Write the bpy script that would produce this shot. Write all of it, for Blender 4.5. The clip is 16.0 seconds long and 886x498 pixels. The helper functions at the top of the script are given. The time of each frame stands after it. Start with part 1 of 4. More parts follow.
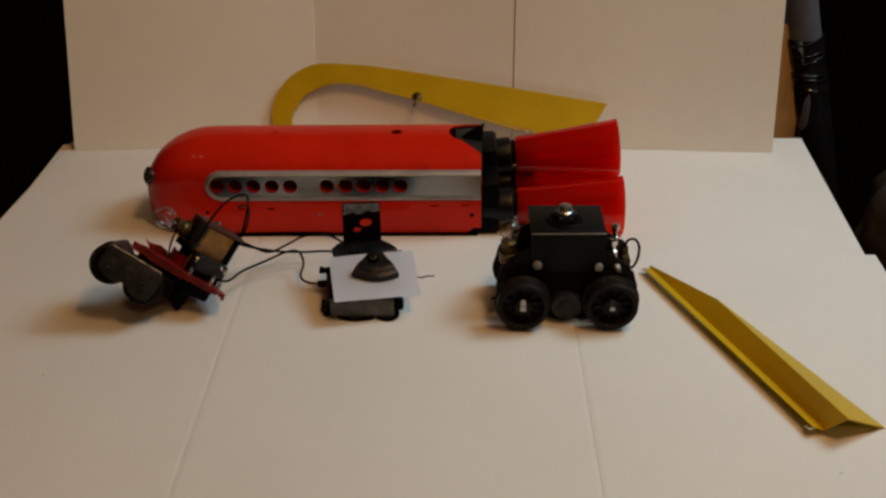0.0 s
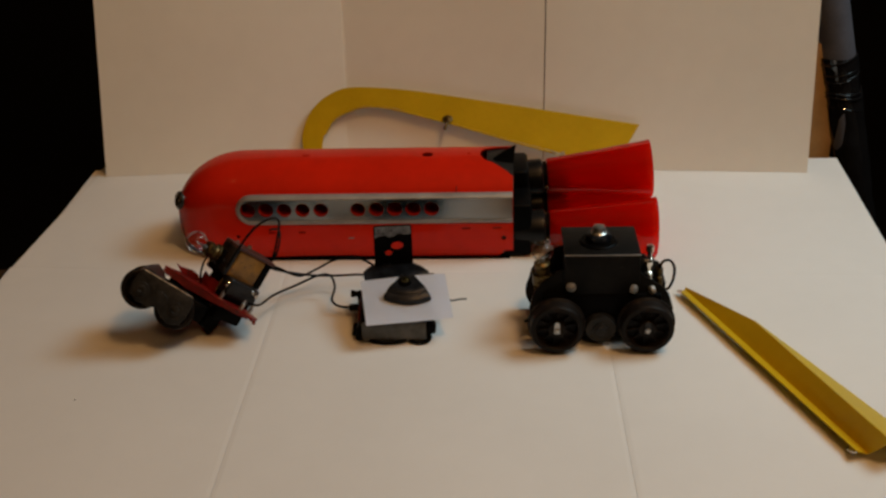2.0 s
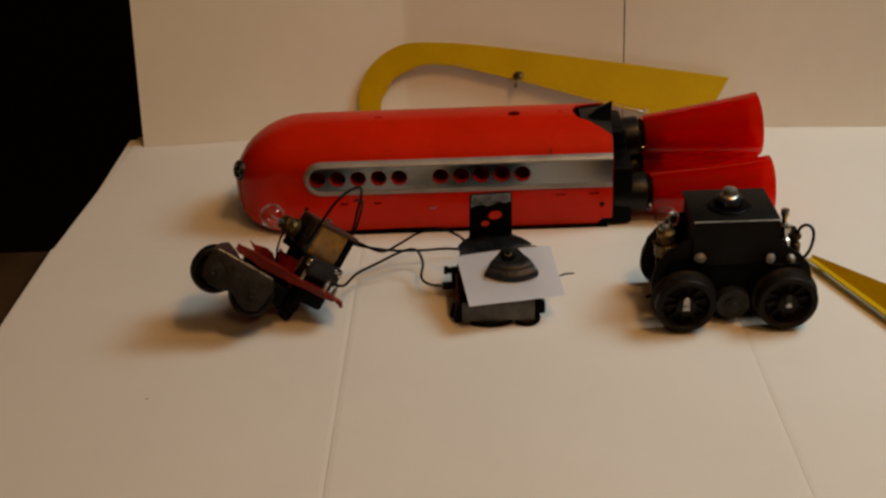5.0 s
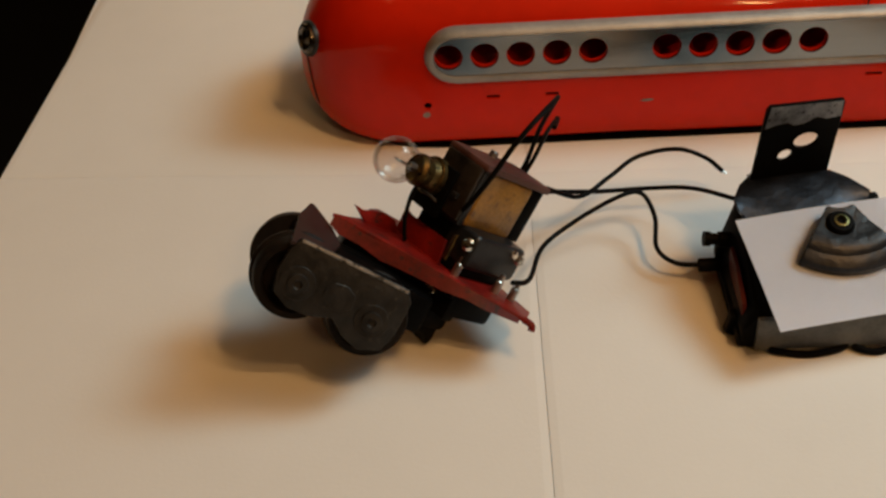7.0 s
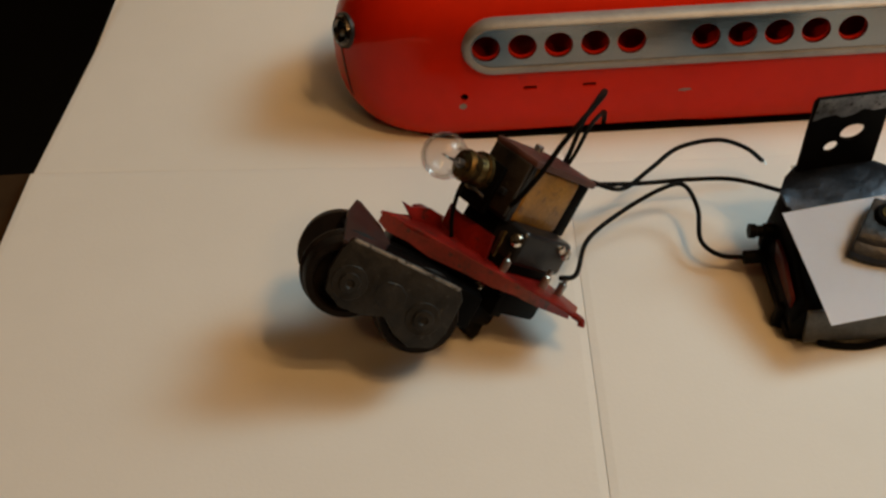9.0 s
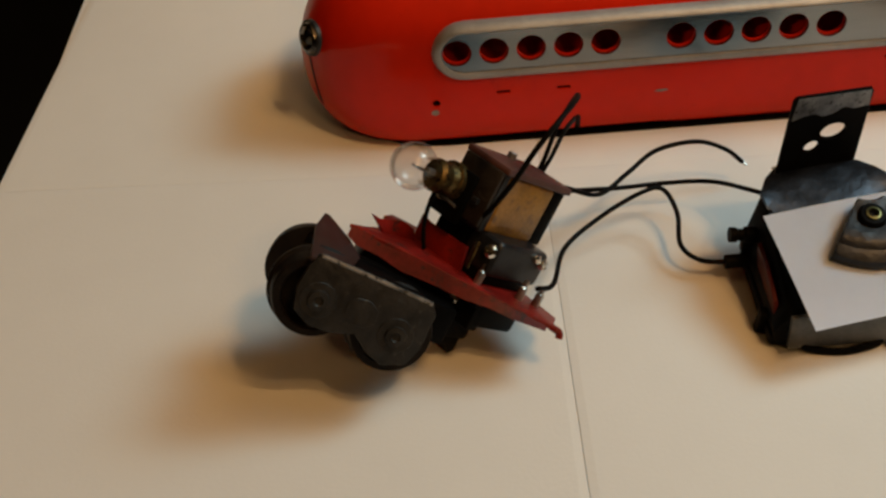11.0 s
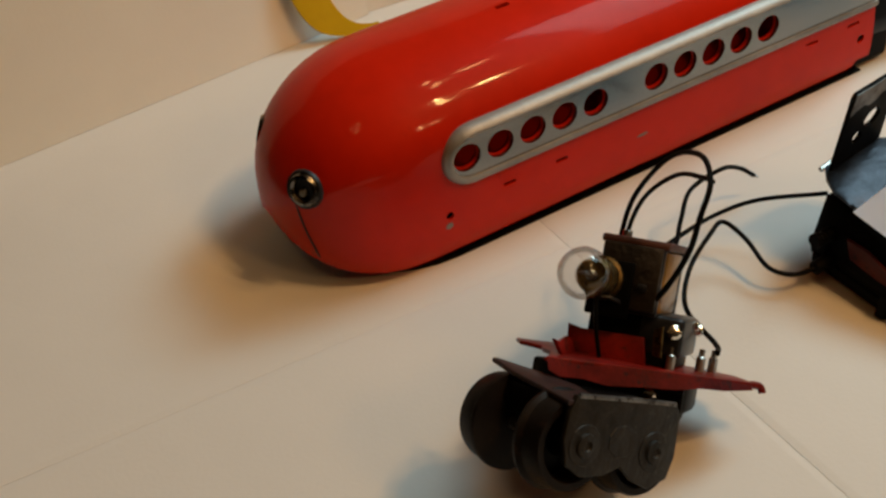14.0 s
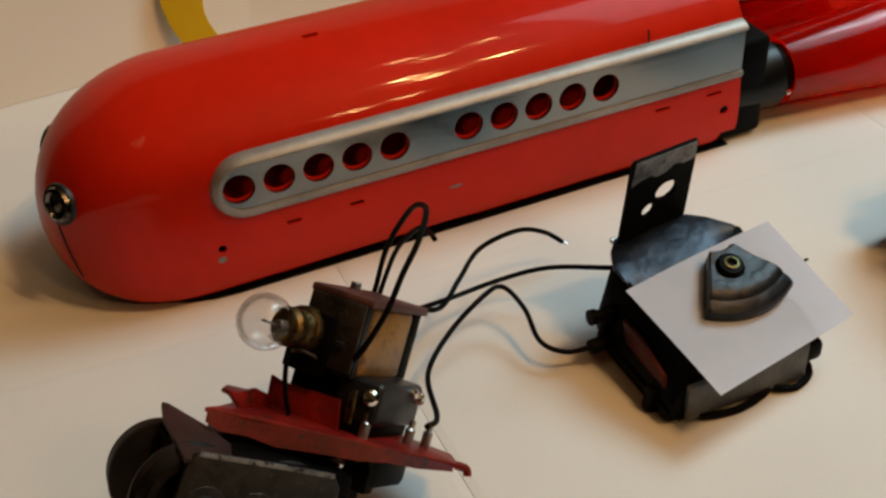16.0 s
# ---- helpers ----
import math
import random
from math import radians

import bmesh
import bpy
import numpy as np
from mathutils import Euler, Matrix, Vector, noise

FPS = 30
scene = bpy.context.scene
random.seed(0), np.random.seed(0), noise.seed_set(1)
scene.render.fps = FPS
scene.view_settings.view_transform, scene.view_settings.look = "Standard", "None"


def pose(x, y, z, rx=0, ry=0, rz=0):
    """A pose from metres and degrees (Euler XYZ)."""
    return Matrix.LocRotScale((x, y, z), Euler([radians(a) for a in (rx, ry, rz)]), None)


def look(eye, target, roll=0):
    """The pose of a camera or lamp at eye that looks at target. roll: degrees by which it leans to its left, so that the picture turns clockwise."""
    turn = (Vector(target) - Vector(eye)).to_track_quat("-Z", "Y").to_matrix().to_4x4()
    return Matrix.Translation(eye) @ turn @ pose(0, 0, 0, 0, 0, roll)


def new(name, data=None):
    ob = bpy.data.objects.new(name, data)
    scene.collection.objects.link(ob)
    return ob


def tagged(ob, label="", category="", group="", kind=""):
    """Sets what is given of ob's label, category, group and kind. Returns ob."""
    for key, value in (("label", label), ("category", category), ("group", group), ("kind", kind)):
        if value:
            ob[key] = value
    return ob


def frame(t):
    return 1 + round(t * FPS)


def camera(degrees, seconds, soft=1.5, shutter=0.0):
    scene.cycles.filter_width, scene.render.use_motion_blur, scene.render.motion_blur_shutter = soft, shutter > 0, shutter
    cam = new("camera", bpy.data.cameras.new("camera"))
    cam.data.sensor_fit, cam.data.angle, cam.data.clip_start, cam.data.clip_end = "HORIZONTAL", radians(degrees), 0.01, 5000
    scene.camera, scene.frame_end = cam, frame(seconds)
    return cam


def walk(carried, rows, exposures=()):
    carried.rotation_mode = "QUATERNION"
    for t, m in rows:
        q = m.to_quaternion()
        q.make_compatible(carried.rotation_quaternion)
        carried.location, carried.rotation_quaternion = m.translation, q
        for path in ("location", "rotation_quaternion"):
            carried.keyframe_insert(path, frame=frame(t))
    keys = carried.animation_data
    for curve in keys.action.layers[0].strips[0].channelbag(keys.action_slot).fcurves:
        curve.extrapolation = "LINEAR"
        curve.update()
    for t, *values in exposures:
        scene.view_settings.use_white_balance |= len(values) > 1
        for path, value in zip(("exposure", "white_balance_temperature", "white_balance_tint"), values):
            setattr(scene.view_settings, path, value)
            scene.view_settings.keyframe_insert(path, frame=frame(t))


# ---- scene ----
cam = camera(42.5, 16.0, soft=2.6)
PATH = [
(0, (0.145, -0.605, 0.315), (0.109, 1.159, -0.627), -0.7),
    (0.5, (0.144, -0.6, 0.312), (0.091, 1.168, -0.621), -0.7),
    (1, (0.143, -0.601, 0.314), (0.077, 1.171, -0.611), -1.0),
    (1.5, (0.143, -0.602, 0.312), (0.061, 1.174, -0.604), -1.8),
    (2, (0.143, -0.601, 0.311), (0.057, 1.183, -0.59), -1.8),
    (2.5, (0.143, -0.6, 0.311), (0.056, 1.186, -0.583), -2.1),
    (3, (0.145, -0.599, 0.307), (0.075, 1.186, -0.592), -2.0),
    (3.2, (0.146, -0.601, 0.31), (0.077, 1.184, -0.591), -2.1),
    (5.3, (0.077, -0.509, 0.2815), (0.025, 1.247, -0.678), -2.6),
    (5.5, (0.084, -0.475, 0.2795), (-0.033, 1.27, -0.6965), -1.7),
    (5.6, (0.0883, -0.4583, 0.2763), (-0.0835, 1.2682, -0.7185), -1.52),
    (5.7, (0.0917, -0.4432, 0.2717), (-0.1302, 1.2735, -0.7302), -1.69),
    (5.8, (0.0941, -0.4291, 0.2662), (-0.1659, 1.2591, -0.7742), -2.07),
    (5.9, (0.0955, -0.4153, 0.2604), (-0.1734, 1.2579, -0.8017), -2.47),
    (6, (0.096, -0.401, 0.255), (-0.169, 1.259, -0.829), -2.7),
    (6.1, (0.0938, -0.3859, 0.2503), (-0.1632, 1.2581, -0.8593), -3.00),
    (6.3, (0.079, -0.355, 0.2424), (-0.0841, 1.279, -0.8993), -4.24),
    (6.4, (0.0684, -0.3407, 0.2384), (-0.0596, 1.282, -0.9237), -4.78),
    (6.5, (0.057, -0.328, 0.234), (-0.07, 1.281, -0.948), -5.0),
    (6.6, (0.0456, -0.3175, 0.229), (-0.0647, 1.2545, -1.0025), -4.94),
    (6.7, (0.0348, -0.3091, 0.2238), (-0.0506, 1.2422, -1.0357), -4.81),
    (6.8, (0.0249, -0.3025, 0.219), (-0.0546, 1.2303, -1.0633), -4.66),
    (6.9, (0.0161, -0.2976, 0.2152), (-0.0563, 1.2241, -1.0806), -4.50),
    (7, (0.009, -0.294, 0.213), (-0.068, 1.217, -1.095), -4.4),
    (7.1, (0.0037, -0.2916, 0.212), (-0.0663, 1.2054, -1.1125), -4.37),
    (7.2, (0.0, -0.2901, 0.2114), (-0.0552, 1.1962, -1.1257), -4.40),
    (7.5, (-0.005, -0.289, 0.211), (-0.056, 1.201, -1.122), -4.5),
    (8, (-0.007, -0.29, 0.211), (-0.037, 1.196, -1.128), -4.1),
    (8.5, (-0.005, -0.288, 0.211), (-0.038, 1.194, -1.131), -4.0),
    (9, (-0.004, -0.29, 0.217), (-0.074, 1.193, -1.123), -4.8),
    (9.2, (-0.004, -0.292, 0.217), (-0.077, 1.191, -1.124), -4.9),
    (11.3, (0.0, -0.28, 0.213), (-0.047, 1.203, -1.129), -5.7),
    (11.5, (-0.003, -0.279, 0.215), (-0.033, 1.201, -1.13), -5.0),
    (12, (-0.01, -0.276, 0.215), (-0.019, 1.227, -1.104), -4.9),
    (12.1, (-0.0093, -0.2763, 0.2163), (-0.0028, 1.2329, -1.0961), -4.68),
    (12.2, (-0.0148, -0.273, 0.2151), (0.0489, 1.2402, -1.0912), -4.22),
    (12.3, (-0.0228, -0.2731, 0.2154), (0.0958, 1.2502, -1.0751), -4.13),
    (12.4, (-0.0321, -0.2659, 0.2123), (0.1474, 1.2581, -1.0703), -4.65),
    (12.5, (-0.04, -0.263, 0.211), (0.24, 1.248, -1.07), -3.7),
    (12.6, (-0.0505, -0.2605, 0.2083), (0.3068, 1.2281, -1.0788), -2.98),
    (12.7, (-0.0595, -0.2543, 0.2063), (0.3464, 1.2119, -1.092), -2.38),
    (12.8, (-0.0694, -0.2519, 0.204), (0.3704, 1.1972, -1.1024), -1.41),
    (12.9, (-0.0768, -0.2502, 0.2039), (0.3669, 1.1896, -1.1114), -1.24),
    (13, (-0.079, -0.246, 0.202), (0.375, 1.18, -1.124), -0.9),
    (13.1, (-0.0785, -0.2476, 0.2039), (0.3561, 1.1701, -1.1382), -1.46),
    (13.2, (-0.0796, -0.2446, 0.2044), (0.3679, 1.1522, -1.1552), -1.03),
    (13.3, (-0.076, -0.2463, 0.2079), (0.3622, 1.1403, -1.1651), -1.89),
    (13.4, (-0.0748, -0.243, 0.2126), (0.3414, 1.1334, -1.1775), -2.19),
    (13.5, (-0.074, -0.239, 0.213), (0.338, 1.179, -1.136), -2.5),
    (13.6, (-0.0759, -0.2414, 0.2162), (0.3571, 1.1992, -1.1018), -2.80),
    (13.7, (-0.0844, -0.239, 0.2179), (0.4289, 1.1871, -1.087), -2.84),
    (13.8, (-0.0922, -0.2364, 0.22), (0.4753, 1.2047, -1.0454), -2.52),
    (13.9, (-0.1069, -0.2323, 0.221), (0.4949, 1.1902, -1.0496), -4.63),
    (14, (-0.121, -0.22, 0.215), (0.562, 1.145, -1.077), -6.7),
    (14.1, (-0.1327, -0.2128, 0.2156), (0.5927, 1.0896, -1.1176), -7.56),
    (14.2, (-0.1436, -0.2098, 0.2176), (0.6188, 1.0464, -1.1392), -8.46),
    (14.3, (-0.1528, -0.2023, 0.2146), (0.6877, 1.0054, -1.14), -6.56),
    (14.4, (-0.1546, -0.1953, 0.2068), (0.7445, 1.0383, -1.0854), -6.70),
    (14.5, (-0.154, -0.186, 0.209), (0.779, 1.036, -1.071), -6.9),
    (14.6, (-0.1555, -0.1814, 0.2066), (0.8004, 1.0645, -1.032), -7.69),
    (14.7, (-0.1587, -0.1858, 0.2116), (0.7859, 1.0982, -0.9963), -6.90),
    (14.8, (-0.1622, -0.1879, 0.2138), (0.7818, 1.1128, -0.9766), -7.36),
    (14.9, (-0.1609, -0.1874, 0.2161), (0.7623, 1.1, -1.0046), -6.69),
    (15, (-0.16, -0.185, 0.209), (0.778, 1.079, -1.025), -7.7),
    (15.1, (-0.1589, -0.1873, 0.2102), (0.7771, 1.0586, -1.0435), -7.25),
    (15.2, (-0.1554, -0.1895, 0.211), (0.79, 1.0382, -1.0535), -6.04),
    (15.3, (-0.1474, -0.1945, 0.2088), (0.7803, 1.0449, -1.0575), -6.56),
    (15.4, (-0.1424, -0.2064, 0.2116), (0.7567, 1.0612, -1.0472), -6.36),
    (15.5, (-0.129, -0.205, 0.201), (0.736, 1.097, -1.047), -7.3),
    (15.6, (-0.117, -0.2166, 0.2007), (0.7059, 1.1227, -1.036), -6.41),
    (15.7, (-0.0997, -0.2256, 0.2007), (0.6606, 1.1489, -1.0373), -6.16),
    (15.8, (-0.0812, -0.2261, 0.1971), (0.626, 1.1755, -1.042), -5.13),
    (15.9, (-0.0636, -0.2376, 0.199), (0.5852, 1.193, -1.0389), -5.59),
    (16, (-0.043, -0.243, 0.197), (0.549, 1.226, -1.025), -3.4),
]
walk(cam, [(t, look(eye, target, roll)) for t, eye, target, roll in PATH],
     [(0, -0.61, 6800, 12), (2.0, -0.60, 6850, 12), (3.2, -0.58, 6900, 12), (5.3, -0.54, 7700, 15), (6.0, -0.34, 7450, 14), (6.5, -0.07, 7200, 12), (7.0, -0.04, 7100, 10), (9.0, -0.11, 6900, 7), (12.0, -0.09, 6850, 6), (14.5, -0.08, 6850, 7),
      (16.0, -0.02, 6550, 7)])

# ---- world and lights ----
world = bpy.data.worlds.new("dim_room")
scene.world = world
world.use_nodes = True
world.node_tree.nodes["Background"].inputs[0].default_value = (0.5, 0.62, 0.8, 1)
world.node_tree.nodes["Background"].inputs[1].default_value = 0.004


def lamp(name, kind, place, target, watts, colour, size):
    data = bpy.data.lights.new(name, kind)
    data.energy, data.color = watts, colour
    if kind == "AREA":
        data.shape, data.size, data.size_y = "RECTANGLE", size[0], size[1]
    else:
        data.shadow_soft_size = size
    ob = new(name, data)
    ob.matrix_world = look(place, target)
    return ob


WARM, COOL = (1.0, 0.54, 0.21), (0.62, 0.89, 1.0)
# four ceiling fittings with three warm bulbs each, and the cool window light
for cx, cy, cz, watts in ((0.53, -0.02, 1.35, 1.5), (0.48, -0.49, 1.09, 6.7), (0.62, -1.6, 1.35, 4.6), (-0.52, -0.14, 1.35, 0.50)):
    for k in range(3):
        a = radians(120 * k + 20)
        lamp("ceiling_bulb", "POINT", (cx + 0.08 * math.cos(a), cy + 0.08 * math.sin(a), cz), (0, 0, 0), watts, WARM, 0.022)
# the window's cool light, and a larger soft lamp added as fill beside it
for cool_lamp, place, watts, size in (("window_light", (0.74, 0.055, 0.76), 1.08, (0.26, 0.30)), ("soft_cool_fill", (0.74, 0.00, 0.76), 1.14, (0.60, 0.50))):
    lamp(cool_lamp, "AREA", place, (0.28, -0.12, 0.0), watts, COOL, size).data.spread = radians(100)


# ---- materials ----
def mat(name, colour, rough=0.5, metal=0.0, var=0.12, scale=60.0, bump=0.0, bscale=400.0, coat=0.0, spec=0.5, dirt=None, dirt_at=0.62,
        trans=0.0, ior=1.45, rvar=0.1, coat_rough=0.05):
    m = bpy.data.materials.new(name)
    m.use_nodes = True
    nt = m.node_tree
    b = nt.nodes["Principled BSDF"]
    tc = nt.nodes.new("ShaderNodeTexCoord")
    n1 = nt.nodes.new("ShaderNodeTexNoise")
    n1.inputs["Scale"].default_value, n1.inputs["Detail"].default_value = scale, 5
    n2 = nt.nodes.new("ShaderNodeTexNoise")
    n2.inputs["Scale"].default_value, n2.inputs["Detail"].default_value = scale * 9, 3
    mix = nt.nodes.new("ShaderNodeMath")
    mix.operation = "MULTIPLY_ADD"
    mix.inputs[1].default_value = 0.35
    for n in (n1, n2):
        nt.links.new(tc.outputs["Object"], n.inputs["Vector"])
    nt.links.new(n2.outputs["Fac"], mix.inputs[0])
    nt.links.new(n1.outputs["Fac"], mix.inputs[2])
    ramp = nt.nodes.new("ShaderNodeValToRGB")
    c = Vector(colour)
    lo, hi = c * (1 - var), c * (1 + var)
    ramp.color_ramp.elements[0].position, ramp.color_ramp.elements[1].position = 0.45, 0.9
    ramp.color_ramp.elements[0].color = (*lo, 1)
    ramp.color_ramp.elements[1].color = (*[min(v, 1) for v in hi], 1)
    nt.links.new(mix.outputs[0], ramp.inputs[0])
    out = ramp.outputs["Color"]
    if dirt:
        n3 = nt.nodes.new("ShaderNodeTexNoise")
        n3.inputs["Scale"].default_value, n3.inputs["Detail"].default_value = scale * 2.3, 8
        n3.inputs["Roughness"].default_value = 0.7
        nt.links.new(tc.outputs["Object"], n3.inputs["Vector"])
        r3 = nt.nodes.new("ShaderNodeValToRGB")
        r3.color_ramp.elements[0].position, r3.color_ramp.elements[1].position = dirt_at, dirt_at + 0.09
        nt.links.new(n3.outputs["Fac"], r3.inputs[0])
        mx = nt.nodes.new("ShaderNodeMix")
        mx.data_type = "RGBA"
        nt.links.new(r3.outputs["Color"], mx.inputs["Factor"])
        nt.links.new(out, mx.inputs["A"])
        mx.inputs["B"].default_value = (*dirt, 1)
        out = mx.outputs["Result"]
    nt.links.new(out, b.inputs["Base Color"])
    rr = nt.nodes.new("ShaderNodeMapRange")
    rr.inputs["To Min"].default_value, rr.inputs["To Max"].default_value = max(rough - rvar, 0.02), min(rough + rvar, 1)
    nt.links.new(n1.outputs["Fac"], rr.inputs["Value"])
    nt.links.new(rr.outputs["Result"], b.inputs["Roughness"])
    b.inputs["Metallic"].default_value = metal
    b.inputs["Coat Weight"].default_value = coat
    b.inputs["Coat Roughness"].default_value = coat_rough
    b.inputs["Specular IOR Level"].default_value = spec
    b.inputs["Transmission Weight"].default_value = trans
    b.inputs["IOR"].default_value = ior
    if bump:
        n4 = nt.nodes.new("ShaderNodeTexNoise")
        n4.inputs["Scale"].default_value, n4.inputs["Detail"].default_value = bscale, 4
        nt.links.new(tc.outputs["Object"], n4.inputs["Vector"])
        bp = nt.nodes.new("ShaderNodeBump")
        bp.inputs["Strength"].default_value, bp.inputs["Distance"].default_value = bump, 0.0005
        nt.links.new(n4.outputs["Fac"], bp.inputs["Height"])
        nt.links.new(bp.outputs["Normal"], b.inputs["Normal"])
    return m


RED = mat("red_enamel", (0.59, 0.0165, 0.0045), 0.42, var=0.14, scale=18, bump=0.03, bscale=120, coat=0.30, dirt=(0.49, 0.013, 0.004), dirt_at=0.62, spec=0.06, coat_rough=0.06)
DULLRED = mat("dull_red_paint", (0.075, 0.010, 0.008), 0.45, var=0.4, scale=120, dirt=(0.015, 0.01, 0.008), dirt_at=0.56, spec=0.2)
REDDARK = mat("worn_red_paint", (0.165, 0.008, 0.006), 0.42, var=0.5, scale=110, bump=0.25, bscale=350, dirt=(0.045, 0.012, 0.010), dirt_at=0.55, coat=0.0, spec=0.25)
STRIP = mat("brushed_aluminium", (0.255, 0.249, 0.240), 0.19, 1.0, rvar=0.05, var=0.16, scale=30, bump=0.05, bscale=700)
# lighter than STRIP, so the border's caught light is in its colour
RIM = mat("brightened_aluminium", (0.35, 0.342, 0.33), 0.50, 0.5, spec=0.3, var=0.2, scale=60, bump=0.1, bscale=500)
STEEL = mat("dull_steel", (0.45, 0.44, 0.42), 0.35, 1.0, var=0.25, scale=200, dirt=(0.1, 0.08, 0.06), dirt_at=0.68)
CHROME = mat("plated_metal", (0.75, 0.72, 0.66), 0.18, 1.0, var=0.15, scale=150)
DIMPLATE = mat("dark_plating", (0.20, 0.18, 0.16), 0.22, 1.0, var=0.3, scale=150, dirt=(0.02, 0.015, 0.012), dirt_at=0.55)
VISOR = mat("blued_sheet", (0.031, 0.035, 0.044), 0.40, 0.9, var=0.55, scale=150, bump=0.45, bscale=400, dirt=(0.02, 0.017, 0.015), dirt_at=0.66)
BRASS = mat("tarnished_brass", (0.15, 0.10, 0.04), 0.45, 1.0, var=0.45, scale=220, dirt=(0.03, 0.02, 0.012), dirt_at=0.5)
BLACK = mat("black_oxide_metal", (0.0028, 0.0026, 0.0025), 0.5, var=0.4, scale=120, bump=0.15, bscale=600, dirt=(0.016, 0.013, 0.010), dirt_at=0.7, spec=0.05)
PLASTIC = mat("black_plastic", (0.0022, 0.0022, 0.0024), 0.42, var=0.3, scale=80, bump=0.05, bscale=300, spec=0.05)
GUN = mat("gunmetal_plate", (0.024, 0.0245, 0.027), 0.36, 0.6, var=0.3, scale=110, bump=0.1, bscale=500, dirt=(0.03, 0.025, 0.02), dirt_at=0.64)
KNOB = mat("dark_knob_metal", (0.015, 0.016, 0.019), 0.38, 0.5, var=0.6, scale=190, bump=0.6, bscale=380, dirt=(0.012, 0.010, 0.008), dirt_at=0.6)
CAST = mat("grey_diecast", (0.0145, 0.0128, 0.0108), 0.52, 0.35, var=0.7, scale=210, bump=0.7, bscale=420, dirt=(0.050, 0.045, 0.037), dirt_at=0.59)
CASTPALE = mat("bared_tin", (0.26, 0.21, 0.18), 0.5, 0.6, var=0.4, scale=300)
SATIN = mat("satin_black_paint", (0.0058, 0.0054, 0.0050), 0.48, var=0.5, scale=90, bump=0.25, bscale=420, dirt=(0.024, 0.018, 0.013), dirt_at=0.64, spec=0.12)
# brown tint paints the warm light reflected by the black wheels
BROWNWHEEL = mat("brown_tinted_black_wheel", (0.008, 0.0055, 0.004), 0.5, var=0.5, scale=90, bump=0.2, bscale=500, dirt=(0.026, 0.014, 0.008), dirt_at=0.58, spec=0.15)
RUBBER = mat("black_wire_cover", (0.003, 0.0028, 0.0026), 0.55, var=0.25, scale=200, spec=0.07)
COIL = mat("amber_coil_wrap", (0.215, 0.102, 0.015), 0.4, var=0.45, scale=120, bump=0.4, bscale=900, dirt=(0.12, 0.055, 0.014), dirt_at=0.54, coat=0.3)
YELLOW = mat("yellow_enamel", (0.54, 0.35, 0.008), 0.42, var=0.08, scale=30, bump=0.04, bscale=250, coat=0.06, spec=0.25)
BOARD = mat("white_card", (0.74, 0.73, 0.71), 0.75, var=0.025, scale=9, bump=0.1, bscale=900, spec=0.25)
# BOARD tinted warmer, partly to carry the warm light on the boards
WARMCARD = mat("warm_tinted_card", (0.765, 0.752, 0.695), 0.75, var=0.035, scale=9, bump=0.1, bscale=900, spec=0.25)
PAPER = mat("white_paper", (0.79, 0.83, 0.93), 0.85, var=0.02, scale=60, bump=0.08, bscale=1200, spec=0.2)
WOOD = mat("dark_stained_wood", (0.05, 0.028, 0.013), 0.6, var=0.4, scale=22, bump=0.1, dirt=(0.008, 0.005, 0.004), dirt_at=0.64, spec=0.2)
# near-black base puts the room's unlit darkness into the colour
DARK = mat("unlit_room_black", (0.0014, 0.0013, 0.0013), 0.9, var=0.2, scale=3)
CEIL = mat("ceiling_paint", (0.16, 0.15, 0.14), 0.9, var=0.08, scale=3)
BAG = mat("black_bin_liner", (0.01, 0.01, 0.011), 0.12, var=0.2, scale=30, spec=0.9, coat=0.6)
GREYCLOTH = mat("grey_blue_cloth", (0.085, 0.09, 0.115), 0.8, var=0.2, scale=60, bump=0.3, bscale=600)
TAN = mat("tan_cardboard", (0.42, 0.25, 0.1), 0.8, var=0.15, scale=40, bump=0.1, bscale=500)
SOCKET = mat("dark_recess", (0.008, 0.007, 0.007), 0.5, var=0.2, scale=100)
FABRIC = mat("brown_rough_fabric", (0.028, 0.018, 0.010), 0.95, var=0.5, scale=70, bump=0.5, bscale=300)
COLLAR = mat("glossy_black_plastic", (0.0034, 0.0031, 0.0030), 0.36, var=0.3, scale=80, bump=0.04, bscale=200, spec=0.28)
CONE = mat("clear_red_plastic", (0.93, 0.028, 0.012), 0.09, var=0.30, scale=160, trans=0.92, ior=1.40, rvar=0.06, spec=0.4, coat=0.30, coat_rough=0.06, bump=0.35, bscale=260)


INNER = mat("dark_red_plastic", (0.30, 0.012, 0.008), 0.35, var=0.2, scale=60, spec=0.4)


def let_light_through(m, colour, share):
    """Mix a share of diffuse light from behind into a material."""
    nt = m.node_tree
    glow, mix = nt.nodes.new("ShaderNodeBsdfTranslucent"), nt.nodes.new("ShaderNodeMixShader")
    glow.inputs["Color"].default_value = (*colour, 1)
    mix.inputs[0].default_value = share
    nt.links.new(nt.nodes["Principled BSDF"].outputs[0], mix.inputs[1])
    nt.links.new(glow.outputs[0], mix.inputs[2])
    nt.links.new(mix.outputs[0], nt.nodes["Material Output"].inputs["Surface"])


let_light_through(CONE, (1.0, 0.055, 0.022), 0.38)


def draw_out(m, scale):
    """Stretch a material's grain along one axis of its thing."""
    nt = m.node_tree
    tc = next(n for n in nt.nodes if n.type == "TEX_COORD")
    mp = nt.nodes.new("ShaderNodeMapping")
    mp.inputs["Scale"].default_value = scale
    for link in [k for k in nt.links if k.from_node == tc]:
        nt.links.new(mp.outputs["Vector"], link.to_socket)
    nt.links.new(tc.outputs["Object"], mp.inputs["Vector"])


draw_out(CONE, (1, 1, 0.07))
